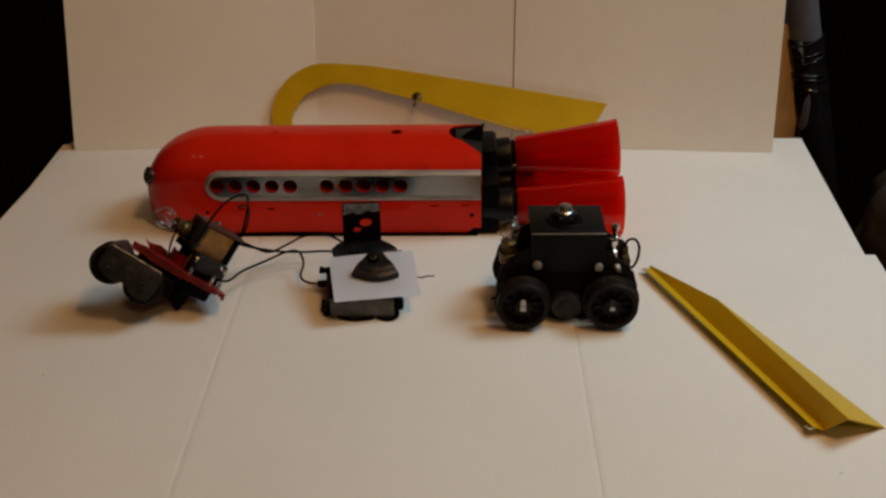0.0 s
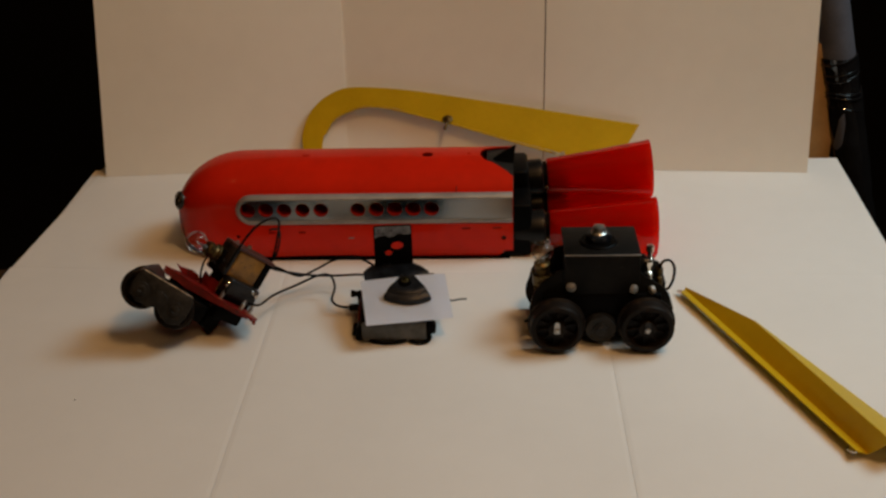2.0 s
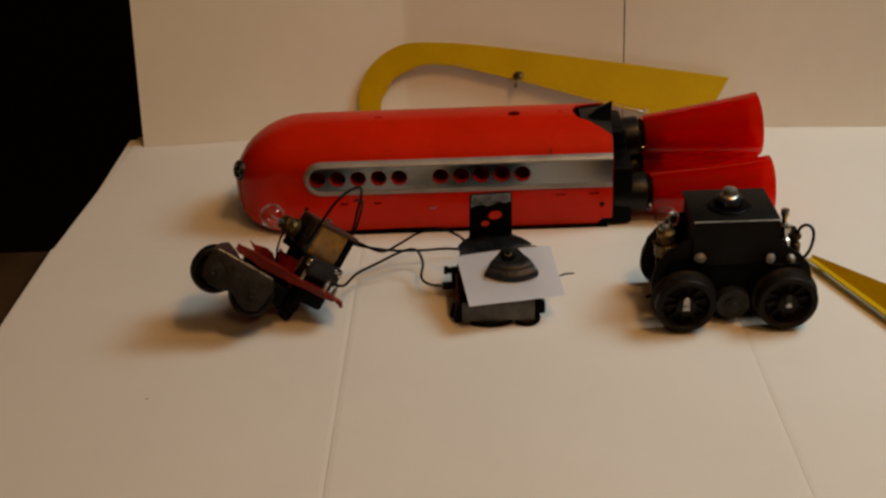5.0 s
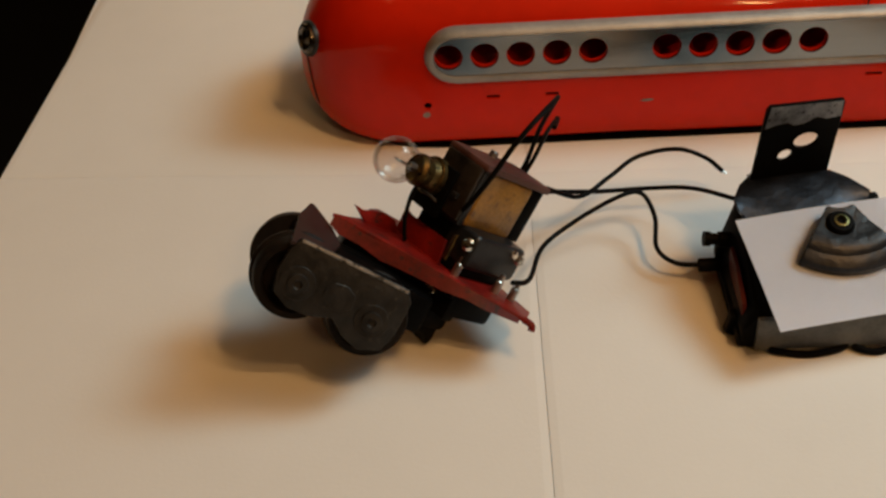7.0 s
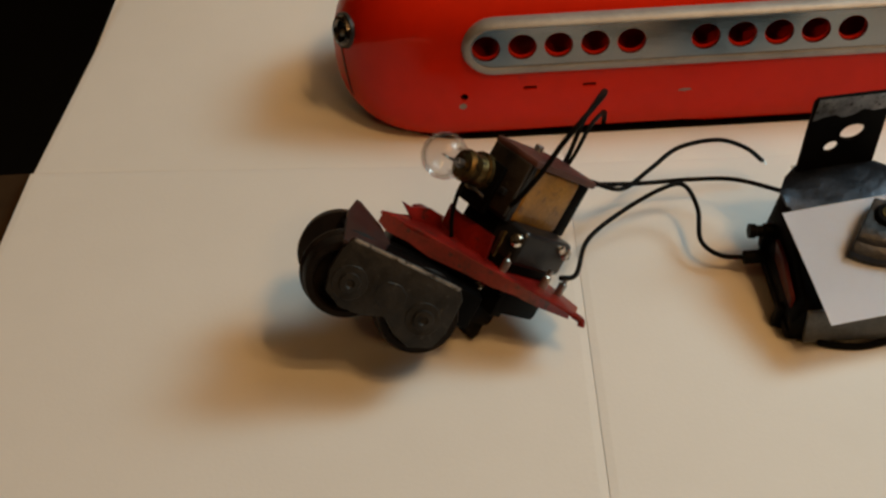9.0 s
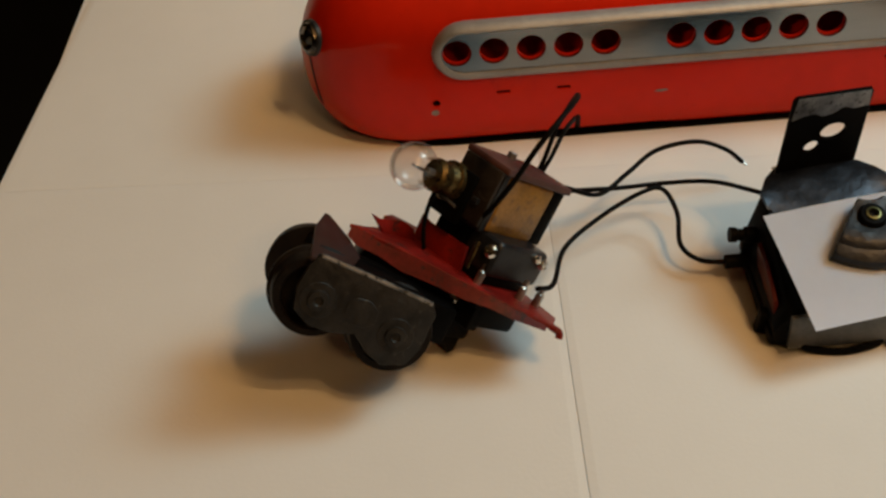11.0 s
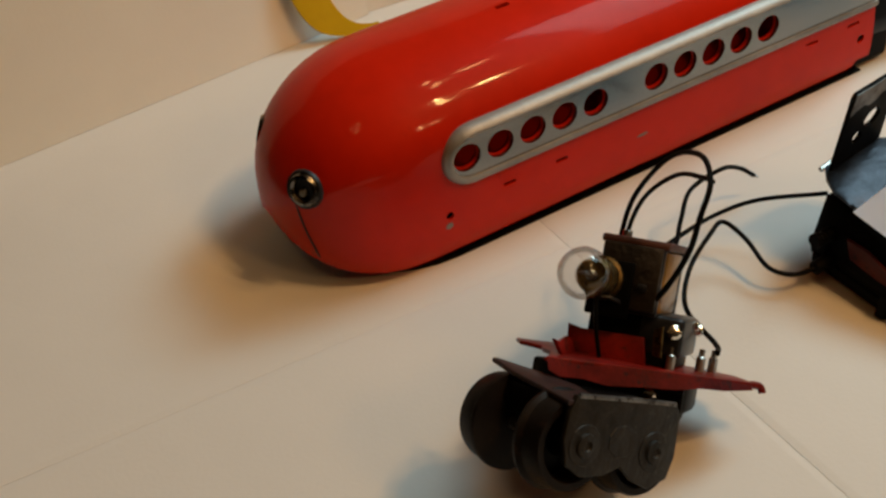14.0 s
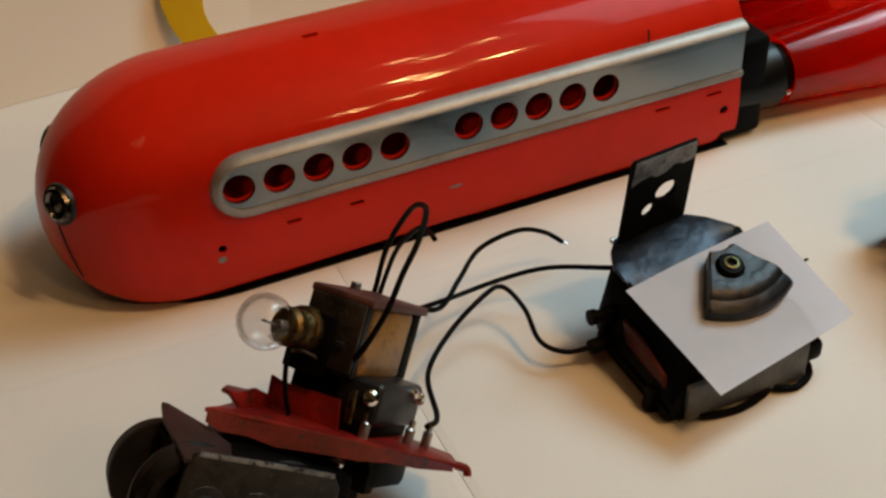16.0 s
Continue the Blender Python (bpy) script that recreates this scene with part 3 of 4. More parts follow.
    part("scratch", prism([(0, 0), (0.0004, 0.0003), (0.0005, 0.0036), (0.0001, 0.0040)], 0.0004, pose(0.1225, -0.0279, 0.0428, 80)), SOCKET, t)
    # tail: insert, block, collars and cones
    part("tail_insert", skin(0.1405, 0.156, 0.955, nose=False, lift=0.0006), CAST, t, "dark grey metal tail insert")
    part("tail_block", join(box(0.150, 0.1665, -0.0287, 0.0270, 0.0012, 0.0345, 0.002, 3), box(0.150, 0.1655, -0.004, 0.0275, 0.030, 0.0455, 0.003, 3)), PLASTIC, t, "black tail block")
    tab = bmesh.new()
    corners = [tab.verts.new(p) for p in ((0.1440, -0.0050, 0.0542), (0.1495, -0.0010, 0.0570), (0.1578, -0.0005, 0.0612), (0.1560, -0.0085, 0.0530), (0.1550, -0.0160, 0.0475))]
    for k in (1, 2, 3):
        tab.faces.new((corners[0], corners[k], corners[k + 1]))
    bmesh.ops.solidify(tab, geom=tab.faces[:], thickness=0.0007)
    part("tail_tab", tab, BLACK, t, "bent black metal tab")
    for (y0, z0, y1, z1, r1) in ((-0.0185, 0.0150, -0.0200, 0.0158, 0.0172), (0.0155, 0.0325, 0.0165, 0.0378, 0.0174), (0.0185, 0.0135, 0.0215, 0.0150, 0.0160)):
        p0, p1 = Vector((0.1600, y0, z0)), Vector((0.2400, y1, z1))
        m = face_to(p1 - p0, p0)
        L = (p1 - p0).length
        k = r1 / 0.0175
        part("collar", lathe([(0, -0.004), (0.0100 * k, -0.004), (0.0108 * k, -0.0030), (0.0109 * k, 0.006), (0.0112 * k, 0.0125), (0.0110 * k, 0.0140), (0.0104 * k, 0.0146), (0.0084 * k, 0.0148), (0.0084 * k, 0.0190), (0, 0.0190)], None, 40), COLLAR, t, "smooth black plastic drum collar", m)
        part("neck_ring", lathe([(0.0086 * k, 0.0152), (0.0094 * k, 0.0155), (0.0094 * k, 0.0168), (0.0086 * k, 0.0171)], None, 32), BLACK, t, "thin dark neck ring", m)
        q = m @ Vector((0.0096 * k * math.cos(radians(200)), 0.0096 * k * math.sin(radians(200)), 0.0165))
        screw(t, Matrix.Translation(q) @ m.to_3x3().to_4x4(), 0.0010, CHROME, "small bright screw")
        a, b = 0.0109 * k, 0.0172 * k
        prof = [(a - 0.0012, 0.0180), (a, 0.0175), (a + (b - a) * 0.18, 0.029), (a + (b - a) * 0.5, 0.050), (b, L - 0.003), (b + 0.0006, L), (b - 0.0008, L), (b - 0.0014, L - 0.003)]
        prof += [(a + (b - a) * 0.5 - 0.0012, 0.050), (a + (b - a) * 0.18 - 0.0012, 0.029), (a - 0.0012, 0.0180)]
        cone = part("exhaust_cone", lathe(prof, None, 40), CONE, t, "clear red plastic exhaust cone", m)
        part("inner_socket", lathe([(0, 0.0188), (0.0078 * k, 0.0188), (0.0080 * k, 0.0285), (0.0066 * k, 0.0292), (0.0062 * k, 0.0296), (0, 0.0296)], None, 28), INNER, cone, "dark red socket seen through the cone")


rocket()


# ---- yellow fins ----
def wall_fin():
    t = thing("tail_fin", pose(0.1187, 0.1301, 0.0033, -26.8, -1.07, -2.9), "yellow painted hook-shaped metal fin leaning on the board", "toy fin")
    outer = [(0.0420, -0.0022), (0.0365, -0.0023), (0.0278, -0.0007), (0.0185, 0.0036), (0.0138, 0.0108), (0.0113, 0.0205), (0.0118, 0.0275), (0.0160, 0.0395), (0.0242, 0.0492), (0.0339, 0.0553), (0.0439, 0.0583), (0.0596, 0.0583),
             (0.0793, 0.0568), (0.0987, 0.0543), (0.1573, 0.0447), (0.2161, 0.0346), (0.2459, 0.0296)]
    inner = [(0.2382, 0.0166), (0.2294, 0.0037), (0.2154, 0.0033), (0.1994, 0.0083), (0.1868, 0.0123), (0.1573, 0.0205), (0.118, 0.0323), (0.0983, 0.037), (0.0804, 0.0426), (0.0700, 0.0446), (0.0553, 0.0455), (0.0433, 0.0418),
             (0.0335, 0.0362), (0.0277, 0.0262), (0.0257, 0.0165), (0.0285, 0.0075), (0.0328, 0.0030), (0.0382, 0.0010), (0.0412, 0.0008)]
    curve = lambda pts: [(p.x, p.y) for p in spline([(x, z, 0) for x, z in pts], 3)]
    outer, inner = curve(outer[:14])[:-1] + outer[13:], inner[:6] + curve(inner[6:])
    part("blade", prism([(x - 0.12, z) for x, z in outer + inner], 0.0009, pose(0, 0, 0, 90), bevel=0.0002, seg=1), YELLOW, t)
    lip = [(x - 0.12, -0.0006, z - 0.0010) for x, z in ((0.1994, 0.0084), (0.1573, 0.0207), (0.118, 0.0325), (0.0804, 0.0426), (0.0700, 0.0448), (0.0553, 0.0457), (0.0433, 0.0420), (0.0335, 0.0364), (0.0277, 0.0266))]
    part("rolled_edge", tube(lip, 0.0007, 8, 4), YELLOW, t, "rolled lower edge")
    part("stud", join(rod(0.0016, 0.0022, pose(0.0735, -0.0022, 0.0100, 90), 14), tube([(0.0735, -0.0012, 0.0095), (0.0690, -0.0016, 0.0105), (0.0655, -0.0010, 0.0122)], 0.0005, 8, 3)), STEEL, t, "small metal stud")
    head = lathe([(0, 0.0024), (0.0020, 0.0020), (0.0036, 0.0006), (0.0036, -0.0004), (0, -0.0006)], pose(-0.0057, -0.0022, 0.0350, 48), 24)
    part("pin", join(head, tube([(-0.0057, -0.0026, 0.0344), (-0.0063, -0.0044, 0.0312), (-0.0076, -0.0056, 0.0276)], 0.0011, 8, 4)), BRASS, t, "dark brass round-headed pin")


wall_fin()


def folded_fin():
    t = thing("side_fin", pose(0.28, -0.11, 0), "yellow folded metal fin lying on the white card", "toy fin")
    v0, v1 = Vector((0.2496, -0.0434, 0.0030)), Vector((0.3056, -0.1932, 0.0034))
    e0, e1 = Vector((0.2466, -0.0494, 0.0048)), Vector((0.3000, -0.1939, 0.0056))
    r0, rm, r1 = Vector((0.2499, -0.0426, 0.0040)), Vector((0.2762, -0.0931, 0.0120)), Vector((0.3122, -0.2001, 0.0145))
    s1 = Vector((0.3340, -0.1880, 0.0006))
    off = Vector((0.28, -0.11, 0))

    def sheet(rows):
        bm = bmesh.new()
        grid = [[bm.verts.new(Vector(p) - off) for p in row] for row in rows]
        for p, q in zip(grid, grid[1:]):
            for k in range(len(p) - 1):
                if (p[k].co - p[k + 1].co).length < 1e-6:
                    continue
                bm.faces.new((p[k], p[k + 1], q[k + 1], q[k]))
        bmesh.ops.recalc_face_normals(bm, faces=bm.faces)
        bmesh.ops.solidify(bm, geom=bm.faces[:], thickness=0.0006)
        return bm
    lerp = lambda a, b, f: a + (b - a) * f
    fr = [k / 10 for k in range(11)]
    ridge = [lerp(r0, rm, f / 0.3) if f < 0.3 else lerp(rm, r1, (f - 0.3) / 0.7) for f in fr]
    part("lip", sheet([[lerp(e0, e1, f), lerp(v0, v1, f)] for f in fr]), YELLOW, t, "narrow folded lip")
    for f in (0.06, 0.95):
        q = lerp(v0, v1, f) - off
        part("foot", prism([(-0.002, -0.001), (0.002, -0.001), (0.002, 0.001), (-0.002, 0.001)], q.z - 0.0004, pose(q.x, q.y, 0.0, 0, 0, -68)), YELLOW, t)
    part("inner_face", sheet([[lerp(v0, v1, f), q] for f, q in zip(fr, ridge)]), YELLOW, t)
    foot = [lerp(rm, s1, (f - 0.3) / 0.7) + Vector((0.0004, 0, 0)) for f in fr[3:]]
    part("outer_face", sheet([[q, w] for q, w in zip(ridge[3:], foot)]), YELLOW, t)
    for q in (Vector((0.2470, -0.0470, 0.0030)), Vector((0.2992, -0.1925, 0.0040))):
        part("tab", prism([(-0.003, -0.001), (0.0012, -0.0014), (0.0022, 0.0002), (0.001, 0.0016), (-0.003, 0.001)], 0.0006, Matrix.Translation(q - off) @ pose(0, 0, 0, 10, -15, -65)), CHROME, t, "bare metal tab")


folded_fin()


# ---- wheels and the three mechanical units ----
MM = Matrix.Diagonal((0.001, 0.001, 0.001, 1))


def mm(bm):
    bmesh.ops.transform(bm, matrix=MM, verts=bm.verts)
    return bm


def wheel(parent, m, r=14.6, w=8.0, material=BLACK, spokes=0, nut=True, label="", boss=GUN):
    """z points outwards; sizes in millimetres."""
    prof = [(0, 0), (r * 1.07, 0), (r * 1.08, 0.9), (r * 1.0, 1.9), (r * 0.985, w - 0.8), (r * 0.95, w), (r * 0.80, w), (r * 0.76, w - 0.6), (r * 0.74, w - 5.0),
            (r * 0.34, w - 4.6), (r * 0.33, w - 0.4), (r * 0.29, w), (0, w)]
    wh = part("wheel", mm(lathe(prof, None, 44)), material, parent, label, m)
    for k in range(spokes):
        part("spoke", mm(prism([(r * 0.28, -0.75), (r * 0.77, -0.55), (r * 0.77, 0.55), (r * 0.28, 0.75)], 1.5, pose(0, 0, w - 4.6, 0, 0, 360 / spokes * k + 11), bevel=0.3, seg=1)), material, wh)
    if nut:
        part("axle_end", mm(lathe([(0, w - 0.2), (r * 0.10, w - 0.2), (r * 0.10, w + 1.1), (r * 0.07, w + 1.4), (0, w + 1.4)], None, 16)), STEEL, wh, "grey steel axle end")
        part("crank_boss", mm(prism([(-1.6, -1.8), (1.6, -1.8), (1.3, 4.2), (0.4, 5.0), (-0.4, 5.0), (-1.3, 4.2)], 0.7, pose(0, 0, w - 0.1), bevel=0.2, seg=1)), boss, wh, "dull grey crank boss")
    return wh


def power_truck():
    """The black motor truck that stands on its four wheels."""
    t = thing("motor_truck", pose(0.1978, -0.0800, 0.0005), "black metal toy motor truck standing on four wheels", "toy motor")
    W = lambda x, y, out: pose(x, y, 0.0146, 90 if out < 0 else -90)
    for x in (-0.0225, 0.0227):
        wheel(t, W(x, -0.0195, -1), 13.6, material=BROWNWHEEL, spokes=10, label="black spoked toy wheel", boss=STEEL if x < 0 else GUN)
        wheel(t, W(x, 0.0145, 1), 13.6, material=BROWNWHEEL, spokes=10, label="black spoked toy wheel")
        part("axle", rod(0.0016, 0.034, pose(x, 0.0145, 0.0146, 90), 12), STEEL, t)
    # side frames between the wheels
    frame = [(-36, 20), (-34, 29), (-29, 36), (-22, 42), (-16, 44), (17, 44), (24, 38), (30, 34), (35, 28), (37.5, 19), (36, 11), (28, 8), (14, 6), (-14, 6), (-28, 8), (-35, 12)]
    for y in (-14.5, 12.5):
        part("side_frame", mm(prism(frame, 2.0, pose(0, y + 2.0, 0, 90), bevel=0.5)), SATIN, t)
    part("gear_case", mm(box(-30, 31, -17.5, 10.5, 2.4, 30, 2.0, 2)), PLASTIC, t)
    # motor housing with folded front plate
    plate = [(-18.5, 53.5), (19.5, 53.5), (19.5, 37), (17, 26), (11, 19), (-9, 19), (-15.5, 26), (-18.5, 37)]
    part("front_plate", mm(prism(plate, 1.2, pose(0, -15.0, 0, 90), bevel=0.3)), SATIN, t, "flat black front plate")
    part("housing", mm(box(-17.6, 18.6, -14.9, 15.5, 22, 52.4, 0.8)), SATIN, t)
    part("top_plate", mm(box(-18.7, 19.7, -16.0, 16.4, 52.5, 53.8, 0.5)), SATIN, t)
    part("plate_edge", mm(tube([(-18.5, -16.15, 53.3), (19.5, -16.15, 53.3)], 0.33, 8, 2)), STEEL, t, "bright edge line")
    stack = part("washer", mm(lathe([(0, 53.8), (9.6, 53.8), (9.8, 54.4), (9.0, 55.0), (4.6, 55.2), (4.6, 55.4), (0, 55.4)], pose(-0.5, -1.5, 0), 32)), PLASTIC, t, "round black washer")
    part("hex_nut", mm(rod(6.6, 2.8, pose(-0.5, -1.5, 55.2), 6)), VISOR, stack, "grey hexagon nut")
    part("flange", mm(lathe([(0, 57.8), (6.0, 57.8), (5.8, 58.8), (3.6, 59.4), (0, 59.4)], pose(-0.5, -1.5, 0), 24)), VISOR, stack)
    part("bolt", mm(lathe([(0, 58.6), (4.0, 58.6), (4.1, 59.4), (3.2, 60.2), (3.6, 61.2), (3.0, 63.0), (1.2, 63.4), (0, 63.0)], pose(-0.5, -1.5, 0), 20)), STEEL, stack)
    for x, z in ((-15.0, 34.2), (16.6, 32.8), (26.0, 31.2)):
        screw(t, pose(x * 0.001, -0.0164 if x < 20 else -0.0148, z * 0.001, 90, 0, 25 * x), 0.0027, RIM)
    # idler between the wheels
    part("idler_gear", mm(lathe([(0, 0), (7.8, 0), (8.0, 0.8), (7.6, 6.0), (4.2, 6.0), (4.0, 6.8), (1.8, 7.0), (1.7, 8.0), (0, 8.1)], pose(0.2, -16.6, 11.0, 90), 28)), CAST, t, "small dark idler gear")
    part("idler_pin", mm(rod(2.7, 1.4, pose(0.2, -23.0, 11.0, 90), 14)), GUN, t)
    # lamp on the side, in a bent brass holder
    bulb(t, pose(-0.0294, -0.008, 0.0458), 0.0056)
    part("lamp_holder", mm(prism([(-5, 0), (1, 0), (0.5, 5), (-1.5, 11), (1.5, 15.0), (7, 16.0), (16, 16.5), (16, 18.5), (5, 18.5), (-1.5, 17.3), (-4.6, 12.5), (-4.6, 6)], 1.0, pose(-29.5, -11.2, 14.5, 90), bevel=0.3)), BRASS, t, "bent brass lamp holder")
    part("contact_strip", mm(prism([(0, 0), (2.2, 0), (3.0, 9), (1.2, 15), (-0.6, 15), (0.8, 9)], 0.6, pose(-33.5, -8.5, 24.0, 80, 0, 20), bevel=0.15, seg=1)), BRASS, t, "bent brass contact strip")
    part("lamp_clip", mm(lathe([(4.4, 0), (4.8, 0), (5.0, 6), (4.5, 6.2), (4.3, 0.3), (4.4, 0)], pose(-29.4, -8, 32.0), 20)), BRASS, t)
    # terminals and lead on the other side
    for x, y, z, h in ((24.5, -9, 34, 12.0), (26.5, 2, 34, 15.5), (30.5, -6, 30, 10)):
        part("terminal", mm(lathe([(0, 0), (2.1, 0), (2.1, h * 0.45), (1.2, h * 0.5), (1.2, h * 0.72), (2.0, h * 0.76), (2.0, h * 0.97), (0, h)], pose(x, y, z), 12)), CHROME if h != 10 else BRASS, t, "plated screw terminal")
    part("terminal_strip", mm(prism([(19.5, 33), (30, 33), (33, 37), (30, 43), (24, 45), (19.5, 44)], 1.2, pose(0, -4.0, 0, 90), bevel=0.3)), GUN, t)
    part("lead", mm(tube([(30.5, -6, 39), (32, -6, 43.5), (35.5, -6, 44.2), (38, -6, 40), (38, -5, 32), (36, -3, 25), (33, 2, 22)], 0.75, 8, 6)), RUBBER, t, "black insulated lead")
    part("spring", mm(tube([(-33.5, -13.5, 12.8), (-36.5, -15, 12.6), (-38, -16.5, 13.0)], 0.9, 8, 4)), BLACK, t)
    # body flattened and moved back to fit the camera's view; wheels stay
    low = pose(0, 0.003, 0) @ Matrix.Diagonal((1, 1, 0.93, 1))
    for ob in t.children:
        if not ob.name.startswith(("wheel", "axle")):
            ob.matrix_basis = low @ ob.matrix_basis


power_truck()


def tipped_truck():
    """The lamp and coil unit that lies tipped over on its swivelling truck."""
    u, a, n = Vector((0.8381, -0.0745, -0.5404)), Vector((-0.1656, 0.9091, -0.3822)), Vector((0.5197, 0.4098, 0.7496))
    c, s = math.cos(radians(32)), math.sin(radians(32))
    e1, e2 = u * c + a * s, a * c - u * s
    m = Matrix((e1, e2, n)).transposed().to_4x4()
    m.translation = Vector((0.0, -0.075, 0.020))
    t = thing("coil_truck", m.normalized(), "tipped-over toy truck with amber coil, lamp and red plate", "toy motor")
    plate = [(6.4, -26.8), (8.6, -25.6), (8.0, -24), (13.5, -20), (14, -8), (15.5, 5), (12, 16), (2, 25), (-3, 30), (-8, 27.5), (-9.5, 21.5), (-14, 20.0), (-17.5, 17.0), (-20, 16.4), (-25.5, 14.8), (-30.5, 14.2), (-28.4, 11.6), (-20, 3), (-14.5, -3), (-9, -10), (-1, -19), (4, -24)]
    part("red_plate", mm(prism(plate, 1.0, pose(0, 0, -2.6), bevel=0.25)), REDDARK, t, "worn red painted base plate")
    # lip along the near edge, its depth set to fit the camera's view
    edge = [(-30.2, 13.8, -4.2), (-28.4, 11.6, -5.4), (-24, 7.5, -5.3), (-20, 3, -6.2), (-14.5, -3, -5.6), (-9, -10, -5.2), (-5, -14.5, -4.2), (-1, -19, -4.1), (5.0, -24.6, -3.2)]
    bm = bmesh.new()
    top = [bm.verts.new((x, y, -1.9)) for x, y, n in edge]
    low = [bm.verts.new((x - 1.0, y - 1.0, n)) for x, y, n in edge]
    for k in range(len(edge) - 1):
        bm.faces.new((top[k], top[k + 1], low[k + 1], low[k]))
    bmesh.ops.solidify(bm, geom=bm.faces[:], thickness=0.7)
    part("fitted_lip", mm(bm), REDDARK, t, "red lip shaped to fit the camera's view")
    part("tip_hook", mm(tube([(6.5, -24.6, -2.2), (7.5, -26.4, -2.3), (7.9, -27.0, -2.9), (7.9, -27.3, -3.8)], 0.9, 8, 5)), REDDARK, t, "hooked end of the red plate")
    part("curl", mm(prism([(-25.4, 1.9), (-22.0, 1.2), (-15.0, 2.2), (-10.4, 1.0), (-8.8, -2.0), (-19.6, -2.2)], 0.9, pose(0, 14.6, 0, 78, 0, 0), bevel=0.25)), REDDARK, t, "curled end of the red plate")
    part("red_flange", mm(prism([(-2.5, -2.0), (16.4, -2.0), (17.0, 4.6), (13.8, 4.0), (-1.0, 4.6)], 1.0, pose(-6.8, 0, 0, 90, 0, 90), bevel=0.25)), REDDARK, t, "upright red flange")
    # core, coil and yoke
    part("brush_block", mm(box(-5.6, 14.0, -9.6, 8.0, 1.0, 10.4, 1.6, 3)), GUN, t, "dark motor block")
    part("foot_block", mm(box(-5.0, 13.0, -8.0, 13.0, -1.6, 3.0, 0.5)), BLACK, t)
    # black block added to keep the gap under the lamp socket dark
    part("core_gap_filler", mm(box(-5.7, -3.0, 0.0, 12.6, 1.0, 11.0, 0.6)), BLACK, t)
    part("core_bar", mm(box(-8.2, -6.0, -3.0, 11.4, 9.5, 25.6, 0.5)), GUN, t, "grey laminated core bar")
    part("core_side", mm(box(11.4, 15.8, -3.0, 11.0, 10.0, 25.8, 0.5)), PLASTIC, t)
    part("core_top", mm(box(-8.8, 16.6, -4.0, 12.0, 24.9, 26.8, 0.6)), mat("dark_red_varnish", (0.075, 0.03, 0.026), 0.5, var=0.35, scale=160, dirt=(0.02, 0.015, 0.013), dirt_at=0.6), t, "dark varnished core top")
    part("coil", mm(box(-6.2, 11.6, -3.4, 11.0, 9.8, 25.2, 1.4, 3)), COIL, t, "amber wrapped wire coil")
    part("insulation", mm(box(-9.3, -8.1, -2.8, 11.2, 10.4, 25.2, 0.5)), mat("brown_wax_paper", (0.013, 0.009, 0.006), 0.42, var=0.6, scale=170, bump=0.8, bscale=420, dirt=(0.055, 0.042, 0.025), dirt_at=0.62), t, "stained dark insulating paper")
    for p, d, r in (((-5.6, -7.4, 7.0), (-0.9, -0.5, 0.1), 0.0018), ((12.0, -9.8, 7.6), (0.4, -1, 0.2), 0.0017), ((9.0, -9.9, 8.6), (0.1, -1, 0.2), 0.0012)):
        screw(t, face_to(d, Vector(p) * 0.001), r, CHROME, "bright plated screw")
    part("brass_clip", mm(prism([(0, 0), (2.6, 0), (3.4, 6), (0.8, 7)], 0.6, pose(-9.2, -6.0, 1.0, 90, 0, 60), bevel=0.15, seg=1)), BRASS, t)
    part("core_tip", mm(rod(1.2, 2.0, pose(5, 9.5, 26.4), 10)), STEEL, t)
    for x, y in ((-5.0, -7.6), (10.3, -14.8), (6.0, -12.6)):
        part("plate_stud", mm(lathe([(0, 0), (1.1, 0), (1.1, 3.2), (0.7, 3.6), (0.7, 5.2), (0, 5.4)], pose(x, y, -1.6), 10)), STEEL, t, "small steel stud")
    # lamp with its socket
    bulb(t, face_to((-1, 0.06, 0.05), Vector((-17.4, 10.4, 16.8)) * 0.001), 0.0059)
    part("lamp_socket", mm(lathe([(4.6, -13.5), (5.1, -13.0), (5.1, -6.0), (4.4, -5.6), (4.3, -6.5), (4.3, -13.0), (0, -13.0), (0, -13.5), (4.6, -13.5)], face_to((-1, 0.06, 0.05), (-17.4, 10.4, 16.8)), 20)), BRASS, t, "tarnished brass lamp socket")
    part("contact_spring", mm(tube([(-8.8, 4.0, 10.0), (-10.2, 5.0, 11.6), (-12.0, 7.0, 12.4), (-13.0, 9.0, 12.4)], 0.5, 8, 5)), GUN, t, "bent contact spring")
    part("terminal_lug", mm(box(-10.5, -9.0, -0.4, 1.8, 15.0, 16.6, 0.4)), GUN, t, "small solder lug")
    part("socket_bracket", mm(box(-10.5, -8.6, 3.0, 13.0, 8.0, 21.0, 0.5)), BLACK, t)
    part("socket_lead", mm(tube([(-14.5, 9.5, 13.0), (-14.8, 9.0, 9.5), (-14.0, 8.4, 5.0), (-12.6, 7.8, 1.5), (-11, 7.4, -1.2)], 0.55, 8, 6)), RUBBER, t, "black lead")
    # gear block below the plate
    part("gear_block", mm(box(-5.0, 10.5, -12.5, 9.0, -11.5, -2.6, 1.6, 2)), PLASTIC, t)
    part("gear_case", mm(box(-5.5, 3.5, -6.5, 6.0, -18.0, -11.0, 1.6, 2)), PLASTIC, t)
    part("gear_foot", mm(prism([(-6.2, -17.6), (3.4, -17.6), (3.4, -21.4), (2.2, -23.0), (-0.6, -20.6), (-3.0, -20.4), (-5.4, -19.0)], 7.5, pose(0, 3.0, 0, 90), bevel=0.6)), PLASTIC, t, "worn black gear foot resting on the card")
